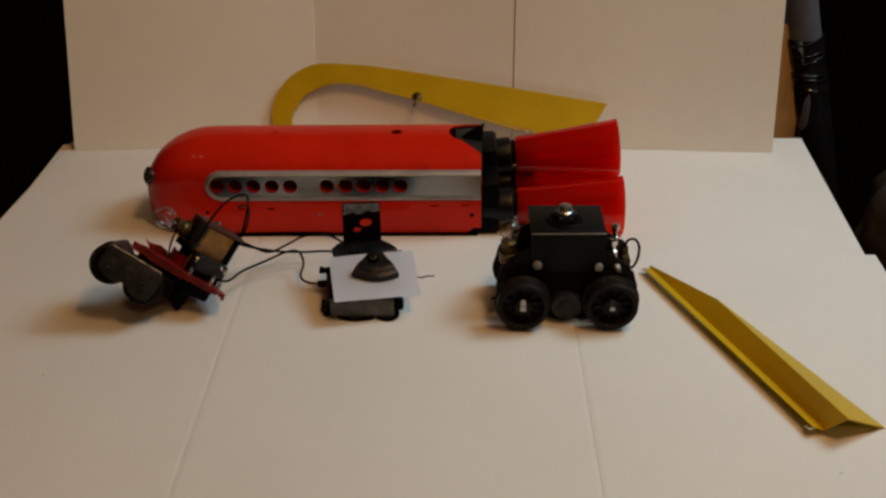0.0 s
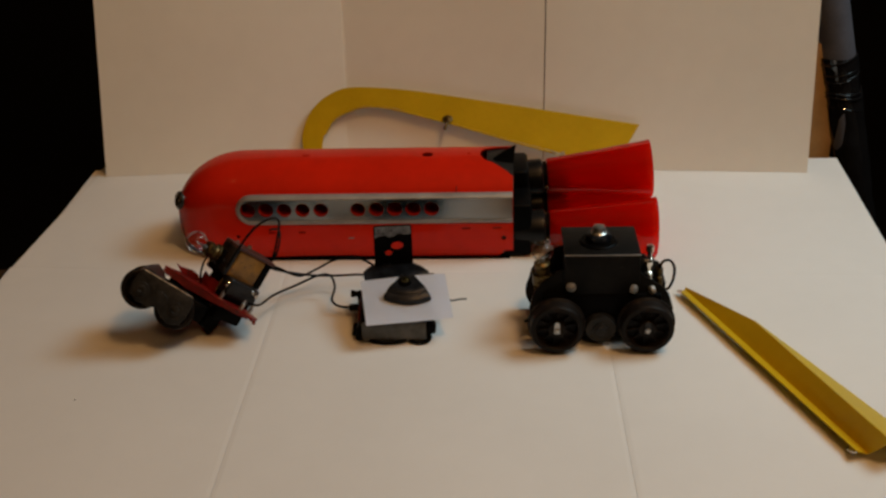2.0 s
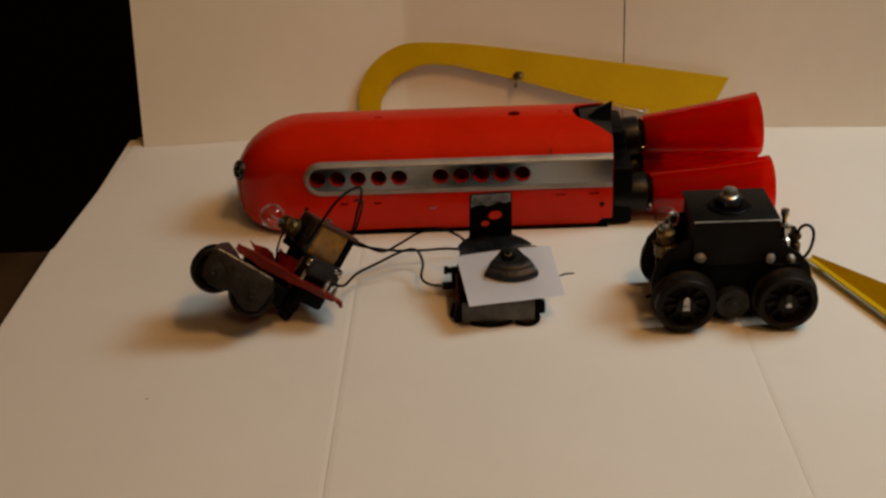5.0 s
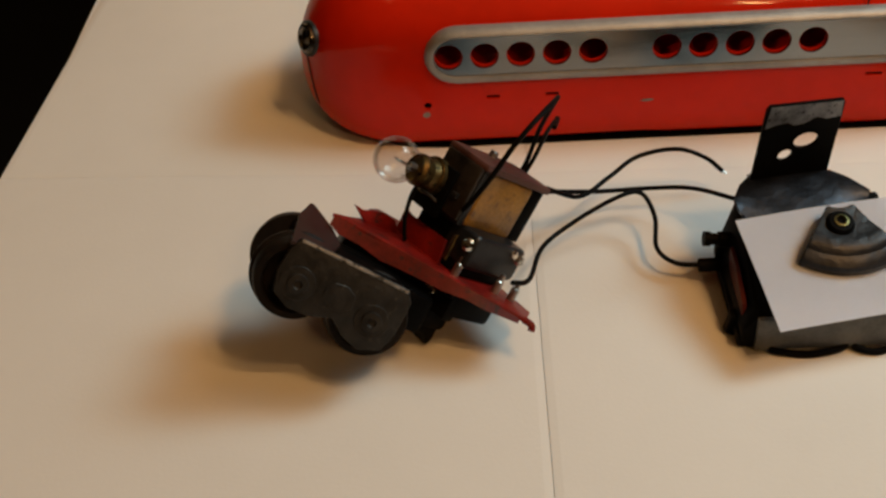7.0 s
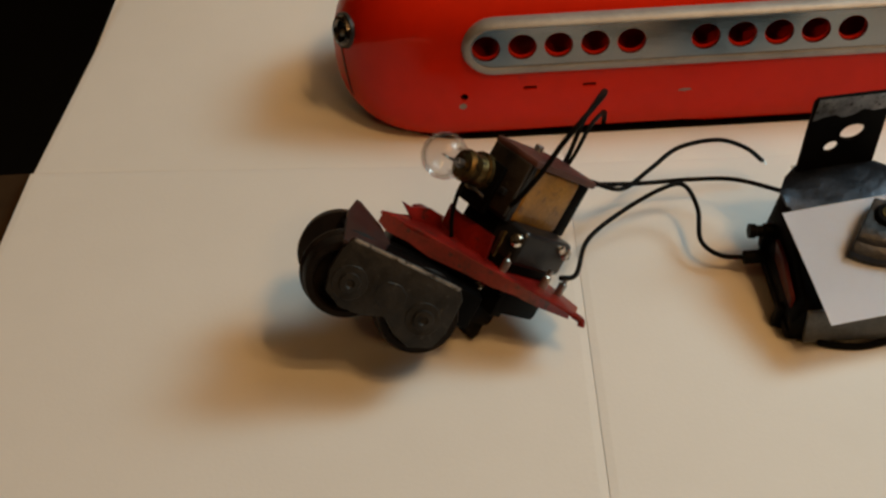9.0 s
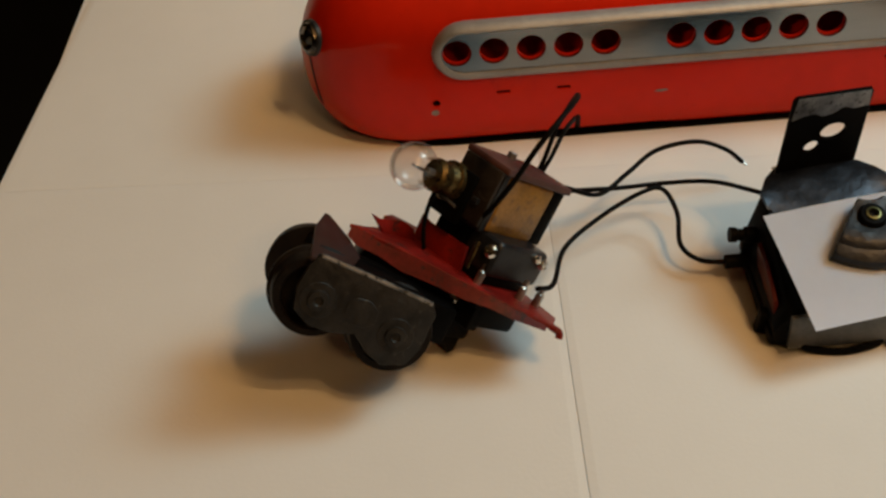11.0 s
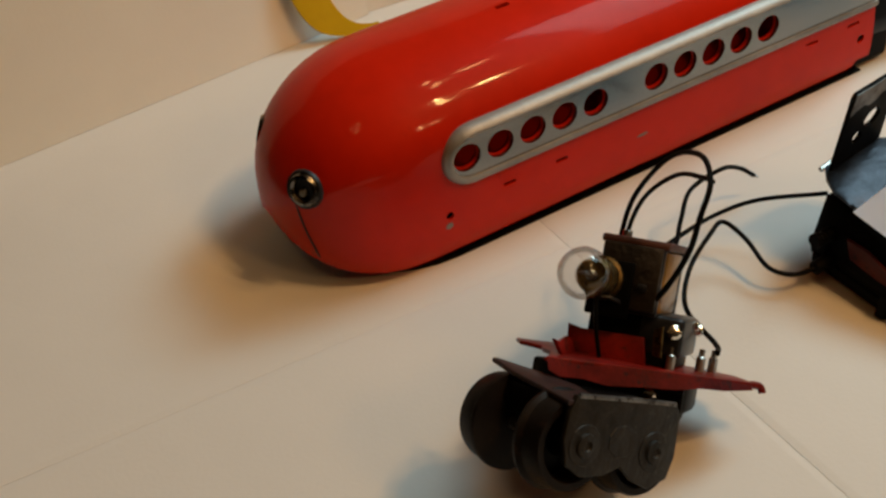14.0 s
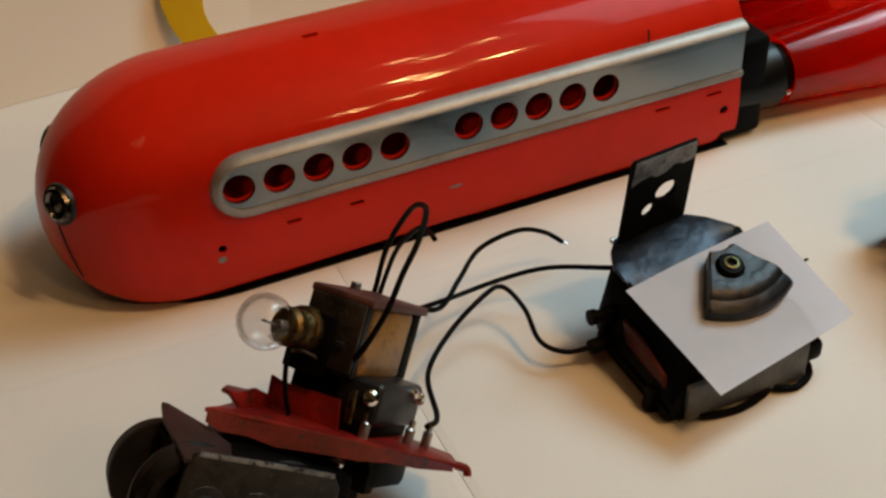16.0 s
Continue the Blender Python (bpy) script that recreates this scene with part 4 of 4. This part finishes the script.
    part("gear_plate", mm(box(-6.0, -2.0, -12.0, 10.0, -12.5, -2.7, 0.8)), BLACK, t)
    screw(t, face_to((-1, -0.3, 0.1), Vector((-6.3, -4.5, -7.6)) * 0.001), 0.0016, CHROME, "bright plated screw")
    for k in range(4):
        part("gear_tooth", mm(box(-7.0, -5.9, -12 + 5.5 * k, -9 + 5.5 * k, -6.4, -3.4, 0.3, 1)), BLACK, t)
    # swivelling truck
    sw = pose(0, 0, 0, 0, 0, -32)
    side = [(-40.5, -6.0), (-12.0, -6.6), (-10.2, -9.0), (-10.0, -18.0), (-11.4, -22.8), (-16.5, -25.0), (-21.5, -23.4), (-25.5, -20.4), (-30.0, -22.2), (-36.0, -22.6), (-40.8, -20.2), (-42.4, -15.0), (-41.8, -9.0)]
    part("side_plate", mm(prism(side, 1.6, pose(0, -22.2, 0, 90), bevel=0.5)), CAST, t, "grey die-cast truck side", sw)
    part("cast_panel", mm(prism([(-30.0, -16.6), (-27.6, -18.4), (-24.6, -18.2), (-22.4, -16.4), (-22.8, -13.2), (-25.4, -11.6), (-28.6, -12.0), (-30.2, -14.0)], 0.35, pose(0, -23.6, 0, 90), bevel=0.15, seg=1)), CAST, t, "", sw)
    part("inner_plate", mm(prism([(x * 0.86 - 3.5, z * 0.8 - 2) for x, z in side], 1.4, pose(0, -7.0, 0, 90), bevel=0.4)), BLACK, t, "", sw)
    part("end_plate", mm(prism([(-42.4, -13.4), (-33.0, -13.4), (-29.5, -2.0), (-31.5, 7.0), (-36.4, 17.6), (-37.8, 18.0), (-40.6, 7)], 1.2, pose(0, -10.0, -7.2, 5), bevel=0.4)), mat("dull_red_brown_paint", (0.027, 0.0135, 0.0125), 0.5, var=0.35, scale=120, dirt=(0.02, 0.015, 0.012), dirt_at=0.58, spec=0.3), t, "dull red-brown end plate", sw)
    part("truck_end", mm(box(-41.2, -30.5, -14.3, -2.7, -14.0, -7.4, 0.8)), BLACK, t, "", sw)
    part("truck_top", mm(box(-38, -12.5, -23.0, -8.0, -8.8, -7.4, 0.5)), BLACK, t, "", sw)
    # bright tube paints the highlight along the side plate's worn top edge
    part("truck_edge", mm(tube([(-40, -23.4, -6.2), (-24, -23.5, -6.4), (-12.2, -23.4, -6.8)], 0.55, 8, 4)), mat("worn_edge_highlight", (0.16, 0.155, 0.15), 0.42, 0.9, var=0.6, scale=260, dirt=(0.03, 0.026, 0.022), dirt_at=0.5), t, "bright edge line", sw)
    for x, z in ((-37.0, -16.6), (-17.2, -17.6)):
        for y0, out in ((-14.6, -1), (-1.6, 1)):
            wheel(t, sw @ pose(x * 0.001, y0 * 0.001, z * 0.001, 90 if out < 0 else -90), 9.9, 6.6, BROWNWHEEL, nut=False, label="small dark toy wheel")
        part("axle", mm(rod(1.5, 27.0, pose(x, 5.5, z, 90), 12)), STEEL, t, "", sw)
        part("axle_boss", mm(lathe([(0, 0), (4.4, 0), (4.2, 0.3), (2.6, 0.4), (2.4, 1.0), (1.2, 1.2), (0.8, 0.7), (0, 0.7)], pose(x + 0.4, -23.7, z + 0.6, 90), 20)), CAST, t, "round axle boss", sw)
    # two black blocks added to darken the gaps between plate and truck
    part("axle_gap_filler", mm(box(-13.5, -3, -16, 2, -18, -8, 1.5, 2)), PLASTIC, t, "", sw)
    part("plate_gap_filler", mm(box(-28, -4, -5.5, 6, -10.0, -3.0, 0.8)), PLASTIC, t, "", sw)


tipped_truck()


def roller_unit():
    """The unit in the middle with bracket, paper and bell."""
    t = thing("bracket_unit", pose(0.095, -0.078, 0), "black toy contact unit with upright metal bracket", "toy mechanism")
    case = bmesh.new()
    rings = []
    for y, zt in ((-14.6, 12.0), (-12.5, 13.6), (18, 23.0), (20, 22.0)):
        rings.append([case.verts.new((x, y, z)) for x, z in ((-23.0, 3.0), (15.5, 3.0), (17.0, 7.0), (16.5, zt + 0.3), (-20.0, zt - 0.6), (-23.5, 7.0))])
    for p, q in zip(rings, rings[1:]):
        for k in range(6):
            case.faces.new((p[k], p[(k + 1) % 6], q[(k + 1) % 6], q[k]))
    case.faces.new(rings[0][::-1])
    case.faces.new(rings[-1])
    bmesh.ops.bevel(case, geom=case.edges[:], offset=0.6, segments=2, affect="EDGES", profile=0.5)
    part("case", mm(case), BLACK, t)
    part("front_plate", mm(box(-20.0, 13.5, -16.2, -14.4, 1.6, 12.2, 0.6)), mat("grey_worn_plate", (0.095, 0.091, 0.083), 0.5, 0.5, var=0.4, scale=160, bump=0.2, bscale=400, dirt=(0.04, 0.036, 0.03), dirt_at=0.62), t, "grey worn metal front plate")
    part("red_lining", mm(prism([(-11, 7.5), (7, 9.0), (9, 14.5), (2, 14.8), (-9, 11.5)], 1.2, pose(-22.7, 0, 0, 90, 0, 90), bevel=0.3)), DULLRED, t, "dull red strip")
    for x0, x1 in ((-16, 3), (4.5, 15.5)):
        loop = [(x0, -14.5, 3.5), (x0 + 1, -16.2, 1.6), ((x0 + x1) / 2, -17.5, 1.0), (x1 - 1, -16.2, 1.8), (x1, -14.0, 3.6)]
        part("runner", mm(tube(loop, 0.95, 8, 6)), BLACK, t, "bent black runner")
    part("belly", mm(box(-24.0, 15.5, -14.2, 19.0, 0.3, 5.0, 1.6, 3)), PLASTIC, t)
    part("side_rib", mm(prism([(0, 0), (3, -1.5), (5, 3), (4, 6), (1, 6)], 3.0, pose(-26.0, -6, 1.0, 90), bevel=0.5)), BLACK, t)
    part("corner_lug", mm(box(13.0, 18.5, -15.5, -9.5, 5.0, 10.5, 1.2, 2)), PLASTIC, t)
    # visor plate and upright bracket
    rear = [(-21.5, 16.0), (-19.0, 21.5), (-15.5, 25.5), (-5.0, 26.2), (5.5, 26.0), (9.5, 22.8), (13.8, 17.2)]
    front = [(-20.0, 11.0), (-19.4, 9.4), (-14.0, 8.8), (-4.0, 10.0), (5.0, 11.6), (9.0, 14.0), (13.5, 16.6)]
    sheet = bmesh.new()
    rows = []
    for k in range(7):
        v = k / 6
        rows.append([sheet.verts.new((a[0] + (b[0] - a[0]) * v, a[1] + (b[1] - a[1]) * v, 25.6 - 0.06 * (a[0] + 4) * (a[0] + 4) / 40 - 3.0 * v * v)) for a, b in zip(rear, front)])
    for p, q in zip(rows, rows[1:]):
        for k in range(6):
            sheet.faces.new((p[k], p[k + 1], q[k + 1], q[k]))
    bmesh.ops.recalc_face_normals(sheet, faces=sheet.faces)
    bmesh.ops.solidify(sheet, geom=sheet.faces[:], thickness=0.9)
    part("visor", mm(sheet), VISOR, t, "arched blue-grey metal plate", sharp=40)
    up = [(-10.5, 0), (10.5, 0), (10.2, 26.2), (9.6, 27.2), (-9.4, 27.8), (-10.2, 26.6)]
    slab = carve(prism(up, 1.1, None, bevel=0.2, seg=1), [lathe([(0, -1), (2.9, -1), (2.9, 3), (0, 3)], pose(2.2, 14.6, 0) @ Matrix.Diagonal((1.15, 0.95, 1, 1)), 24),
                                                           lathe([(0, -1), (2.0, -1), (2.0, 3), (0, 3)], pose(-2.6, 10.2, 0), 24), box(-6.5, -1.5, 3.0, 3.9, -1, 3, 0)])
    bmx = pose(-5.5, 26.0, 22.8, 97, 0, 8)
    bmesh.ops.transform(slab, matrix=bmx, verts=slab.verts)
    part("bracket", mm(slab), BLACK, t, "upright black bracket with two holes")
    worn = prism([(-9.8, 20.4), (-7, 21.5), (-4.0, 21.8), (-2, 20.6), (0.5, 21.0), (3.5, 22.6), (6, 21.6), (9.8, 22.0), (9.4, 26.9), (-9.2, 27.5)], 0.14, bmx @ pose(0, 0, 1.12))
    part("worn_tip", mm(worn), mat("rubbed_dark_metal", (0.20, 0.195, 0.19), 0.4, 1.0, var=0.5, scale=250, dirt=(0.03, 0.025, 0.02), dirt_at=0.54), t, "bare worn metal tip")
    part("bracket_fold", mm(tube([(-15.6, 26.8, 23.6), (4.6, 29.2, 24.6)], 0.8, 8, 2)), STEEL, t, "bright folded edge")
    part("visor_rivet", mm(lathe([(0, 0), (1.4, 0), (1.2, 0.7), (0, 0.9)], pose(-12, 19.0, 23.6), 12)), BRASS, t)
    # terminal with plug
    part("terminal", mm(join(lathe([(0, 0), (2.2, 0), (2.2, 3), (1.6, 3.4), (1.6, 5.0), (2.0, 5.4), (2.0, 7.0), (0, 7.2)], pose(-21.5, 14.5, 12.4, 0, -84, 0), 14), box(-25, -20, 13.5, 16.5, 6.5, 11.5, 0.6))), BLACK, t)
    part("plug", mm(rod(1.9, 9.0, pose(-20.5, 12.2, 6.0, 0, -92, 0), 14)), RUBBER, t, "black cable plug")

    # loose sheet of paper on top
    pts = [Vector((0.0727, -0.0691, 0.0236)), Vector((0.1177, -0.0628, 0.0244)), Vector((0.1226, -0.0917, 0.0146)), Vector((0.0784, -0.1007, 0.0141))]
    cen = sum(pts, Vector()) / 4
    n = 8
    bm = bmesh.new()
    grid = []
    for i in range(n + 1):
        row = []
        for j in range(n + 1):
            f, g = j / n, i / n
            p = (pts[0] * (1 - f) + pts[1] * f) * (1 - g) + (pts[3] * (1 - f) + pts[2] * f) * g
            row.append(bm.verts.new(p - cen + Vector((0, 0, 0.0006 * math.sin(3 * f + 2 * g)))))
        grid.append(row)
    for p, q in zip(grid, grid[1:]):
        for k in range(n):
            bm.faces.new((p[k], p[k + 1], q[k + 1], q[k]))
    bmesh.ops.solidify(bm, geom=bm.faces[:], thickness=0.0002)
    sheet = mesh_object("paper_slip", bm, PAPER)
    sheet.matrix_world = Matrix.Translation(cen)
    tagged(sheet, "small slip of white paper laid on the black unit", "paper")
    # fan-shaped knob
    up = (pts[0] - pts[3]).cross(pts[1] - pts[0]).normalized()
    up = -up if up.z < 0 else up
    east = (Vector((1, 0, 0)) - up * up.x).normalized()
    m = Matrix((east, up.cross(east), up)).transposed().to_4x4()
    m.translation = Vector((0.0970, -0.0737, 0.0206))
    b = thing("fan_knob", m, "dark grey fan-shaped metal knob lying on the paper", "metal knob")
    prof = [(5.6, 0.2), (22.2, 0.2), (22.8, 0.8), (22.9, 3.0), (22.4, 4.0), (21.2, 4.8), (19.6, 5.2), (18.8, 6.0), (17.2, 6.5), (15.0, 6.4), (12.0, 6.0), (9.0, 6.3), (6.4, 6.6), (5.6, 5.8)]
    wide = sector(prof, 238.0, 305.0, 28)
    bmesh.ops.translate(wide, verts=wide.verts, vec=(0.9, 10.6, 0))
    bmesh.ops.bevel(wide, geom=[e for e in wide.edges if not e.is_manifold or e.calc_face_angle(0) > 1.2], offset=0.35, segments=2, affect="EDGES", profile=0.5)
    part("fan", mm(wide), KNOB, b, "dark grey fan with raised rim band")
    top = part("hub", mm(lathe([(0, 4.0), (3.5, 4.0), (3.6, 6.2), (3.3, 6.9), (2.9, 7.4), (1.7, 7.5), (1.6, 6.9), (0, 6.9)], None, 28)), BLACK, b, "black hub")
    part("eyelet", mm(lathe([(1.1, 6.7), (1.9, 6.9), (1.8, 7.8), (1.3, 7.9), (1.1, 6.7)], None, 24)), mat("old_brass", (0.16, 0.14, 0.06), 0.45, 1.0, var=0.4, scale=200), top, "brass eyelet")
    for k in range(4):
        a = radians(252 + 13 * k)
        p = (0.9 + 12.4 * math.cos(a), 10.6 + 12.4 * math.sin(a), 5.4)
        part("bead", mm(lathe([(0, -0.4), (1.0, -0.2), (0.8, 0.3), (0, 0.5)], face_to((0, 0, 1), p), 10)), KNOB, b)


roller_unit()


# ---- loose leads ----
def leads():
    def lead(label, pts, r=0.00066, tip=None):
        pts = [Vector(p) for p in pts]
        o = Vector((pts[0].x, pts[0].y, 0))
        t = thing("cable", Matrix.Translation(o), label, "cable", "loose leads")
        part("cover", tube([p - o for p in pts], r, 10, 8), RUBBER, t)
        if tip:
            part("bare_end", tube([pts[-1] - o, pts[-1] - o + Vector(tip)], r * 0.5, 8, 2), STEEL, t, "bare wire end")
    lead("black insulated lead arching across the white card", [(0.0205, -0.0600, 0.0290), (0.0250, -0.0505, 0.0225), (0.0353, -0.0444, 0.0140), (0.0443, -0.0363, 0.0140), (0.0532, -0.0297, 0.0160), (0.0642, -0.0296, 0.0180), (0.0732, -0.0276, 0.0130), (0.0784, -0.0284, 0.0085)], tip=(0.001, -0.0008, -0.0006))
    lead("black insulated lead running to the bracket unit", [(0.0212, -0.0605, 0.0285), (0.0262, -0.0485, 0.0195), (0.0407, -0.0399, 0.0120), (0.0557, -0.0369, 0.0100), (0.0672, -0.0416, 0.0130), (0.0765, -0.0570, 0.0205)])
    lead("black insulated lead from coil to plug", [(0.0150, -0.0840, 0.0190), (0.0195, -0.0786, 0.0150), (0.0241, -0.0625, 0.0120), (0.0345, -0.0517, 0.0120), (0.0459, -0.0465, 0.0150), (0.0526, -0.0441, 0.0140), (0.0558, -0.0499, 0.0100), (0.0552, -0.0594, 0.0070), (0.0596, -0.0648, 0.0060), (0.0672, -0.0661, 0.0060)])
    lead("black insulated lead looping high above the coil", [(0.0150, -0.0470, 0.0190), (0.0205, -0.0405, 0.0230), (0.0245, -0.0410, 0.0350), (0.0282, -0.0490, 0.0495), (0.0272, -0.0606, 0.0572), (0.0216, -0.0704, 0.0580), (0.0159, -0.0740, 0.0530), (0.0105, -0.0765, 0.0462), (0.0035, -0.0750, 0.0360), (-0.0010, -0.0700, 0.0310)])
    lead("thin black lead looping above the coil", [(0.0165, -0.0470, 0.0190), (0.0225, -0.0410, 0.0245), (0.0262, -0.0430, 0.0350), (0.0284, -0.0515, 0.0455), (0.0275, -0.0610, 0.0510), (0.0266, -0.0660, 0.0530)], 0.0006)
    lead("short black wire scrap beside the paper", [(0.1175, -0.0720, 0.0150), (0.1215, -0.0700, 0.0118), (0.1250, -0.0680, 0.0116), (0.1290, -0.0668, 0.0110)], 0.0004)


leads()


# ---- things at the edge of the scene ----
def wrapped_roll():
    t = thing("wrapped_roll", pose(0.413 + 0.75 * 0.24, 0.235, -0.75), "tall grey roll wrapped in shiny black plastic", "wrapped roll")

    def column(z0, z1, r, rough, seed, rings, seg=56):
        bm = bmesh.new()
        grid = []
        for i in range(rings + 1):
            z = z0 + (z1 - z0) * i / rings
            row = []
            for k in range(seg):
                a = 2 * math.pi * k / seg
                fold = noise.noise(Vector((math.cos(a) * 1.3 + seed, math.sin(a) * 1.3, z * 60)))
                fine = noise.noise(Vector((math.cos(a) * 3 + seed, math.sin(a) * 3, z * 170 + 2 * a)))
                q = r * (1 + rough * fold + rough * 0.45 * fine)
                row.append(bm.verts.new((q * math.cos(a) - 0.24 * z, q * math.sin(a), z)))
            grid.append(row)
        for p, q in zip(grid, grid[1:]):
            for k in range(seg):
                bm.faces.new((p[k], p[(k + 1) % seg], q[(k + 1) % seg], q[k]))
        bm.faces.new(grid[0][::-1])
        bm.faces.new(grid[-1])
        return bm
    part("wrap", column(0.0, 0.799, 0.0160, 0.07, 3.1, 260), BAG, t, "wrinkled shiny black plastic", sharp=70)
    for z, tilt, r in ((0.797, 0.20, 0.0008), (0.788, 0.16, 0.0006), (0.783, 0.26, 0.0005), (0.772, 0.05, 0.0007), (0.7685, 0.02, 0.0009), (0.760, -0.08, 0.0005)):
        loop = []
        for k in range(19):
            a = 2 * math.pi * k / 18
            q = 0.0163 + 0.0005 * math.sin(3 * a + 40 * z)
            zz = z + tilt * q * math.cos(a) + 0.0008 * math.sin(2 * a + 90 * z)
            loop.append((q * math.cos(a) - 0.24 * zz, q * math.sin(a), zz))
        part("fold", tube(loop, r, 8, 3), BAG, t, "creased fold of the plastic")
    # lens-shaped patch paints the pale highlight on the plastic
    part("highlight_patch", prism([(-0.0042, -0.014), (-0.001, -0.017), (0.0022, -0.012), (0.0026, 0.004), (0.0006, 0.013), (-0.0024, 0.008)], 0.0012, pose(-0.24 * 0.745 - 0.0062, -0.0155, 0.745, 90, 0, -14), bevel=0.0004), GREYCLOTH, t, "pale grey patch painting a highlight on the plastic")
    part("roll", column(0.79, 1.0, 0.0146, 0.012, 7.7, 12), GREYCLOTH, t, "grey-blue roll", sharp=70)
    c = mesh_object("cardboard_sheet", box(0.350, 0.404, 0.226, 0.230, -0.75, 0.060, 0.0006), TAN)
    tagged(c, "tan cardboard sheet standing behind the white board", "cardboard")
    bm = bmesh.new()
    bmesh.ops.create_icosphere(bm, subdivisions=4, radius=1)
    for v in bm.verts:
        k = 1 + 0.18 * noise.noise(v.co * 2.2) + 0.08 * noise.noise(v.co * 7)
        v.co = Vector((v.co.x * 0.07 * k, v.co.y * 0.10 * k, v.co.z * 0.07 * k))
    h = mesh_object("crumpled_cloth", bm, FABRIC, 70)
    h.matrix_world = pose(0.492, 0.085, -0.065)
    tagged(h, "crumpled brown cloth in the dark beside the table", "cloth")


wrapped_roll()


def specks():
    for x, y, r in ((-0.061, -0.145, 0.00045), (0.306, -0.219, 0.0008)):
        bm = bmesh.new()
        bmesh.ops.create_icosphere(bm, subdivisions=2, radius=r)
        for v in bm.verts:
            v.co *= 1 + 0.5 * noise.noise(v.co * 2000)
            v.co.z *= 0.5
        ob = mesh_object("crumb", bm, SOCKET if x < 0.2 else PAPER)
        ob.matrix_world = pose(x, y, r * 0.35)
        tagged(ob, "tiny crumb of dirt on the white card", "crumb", "crumbs on the card")


specks()
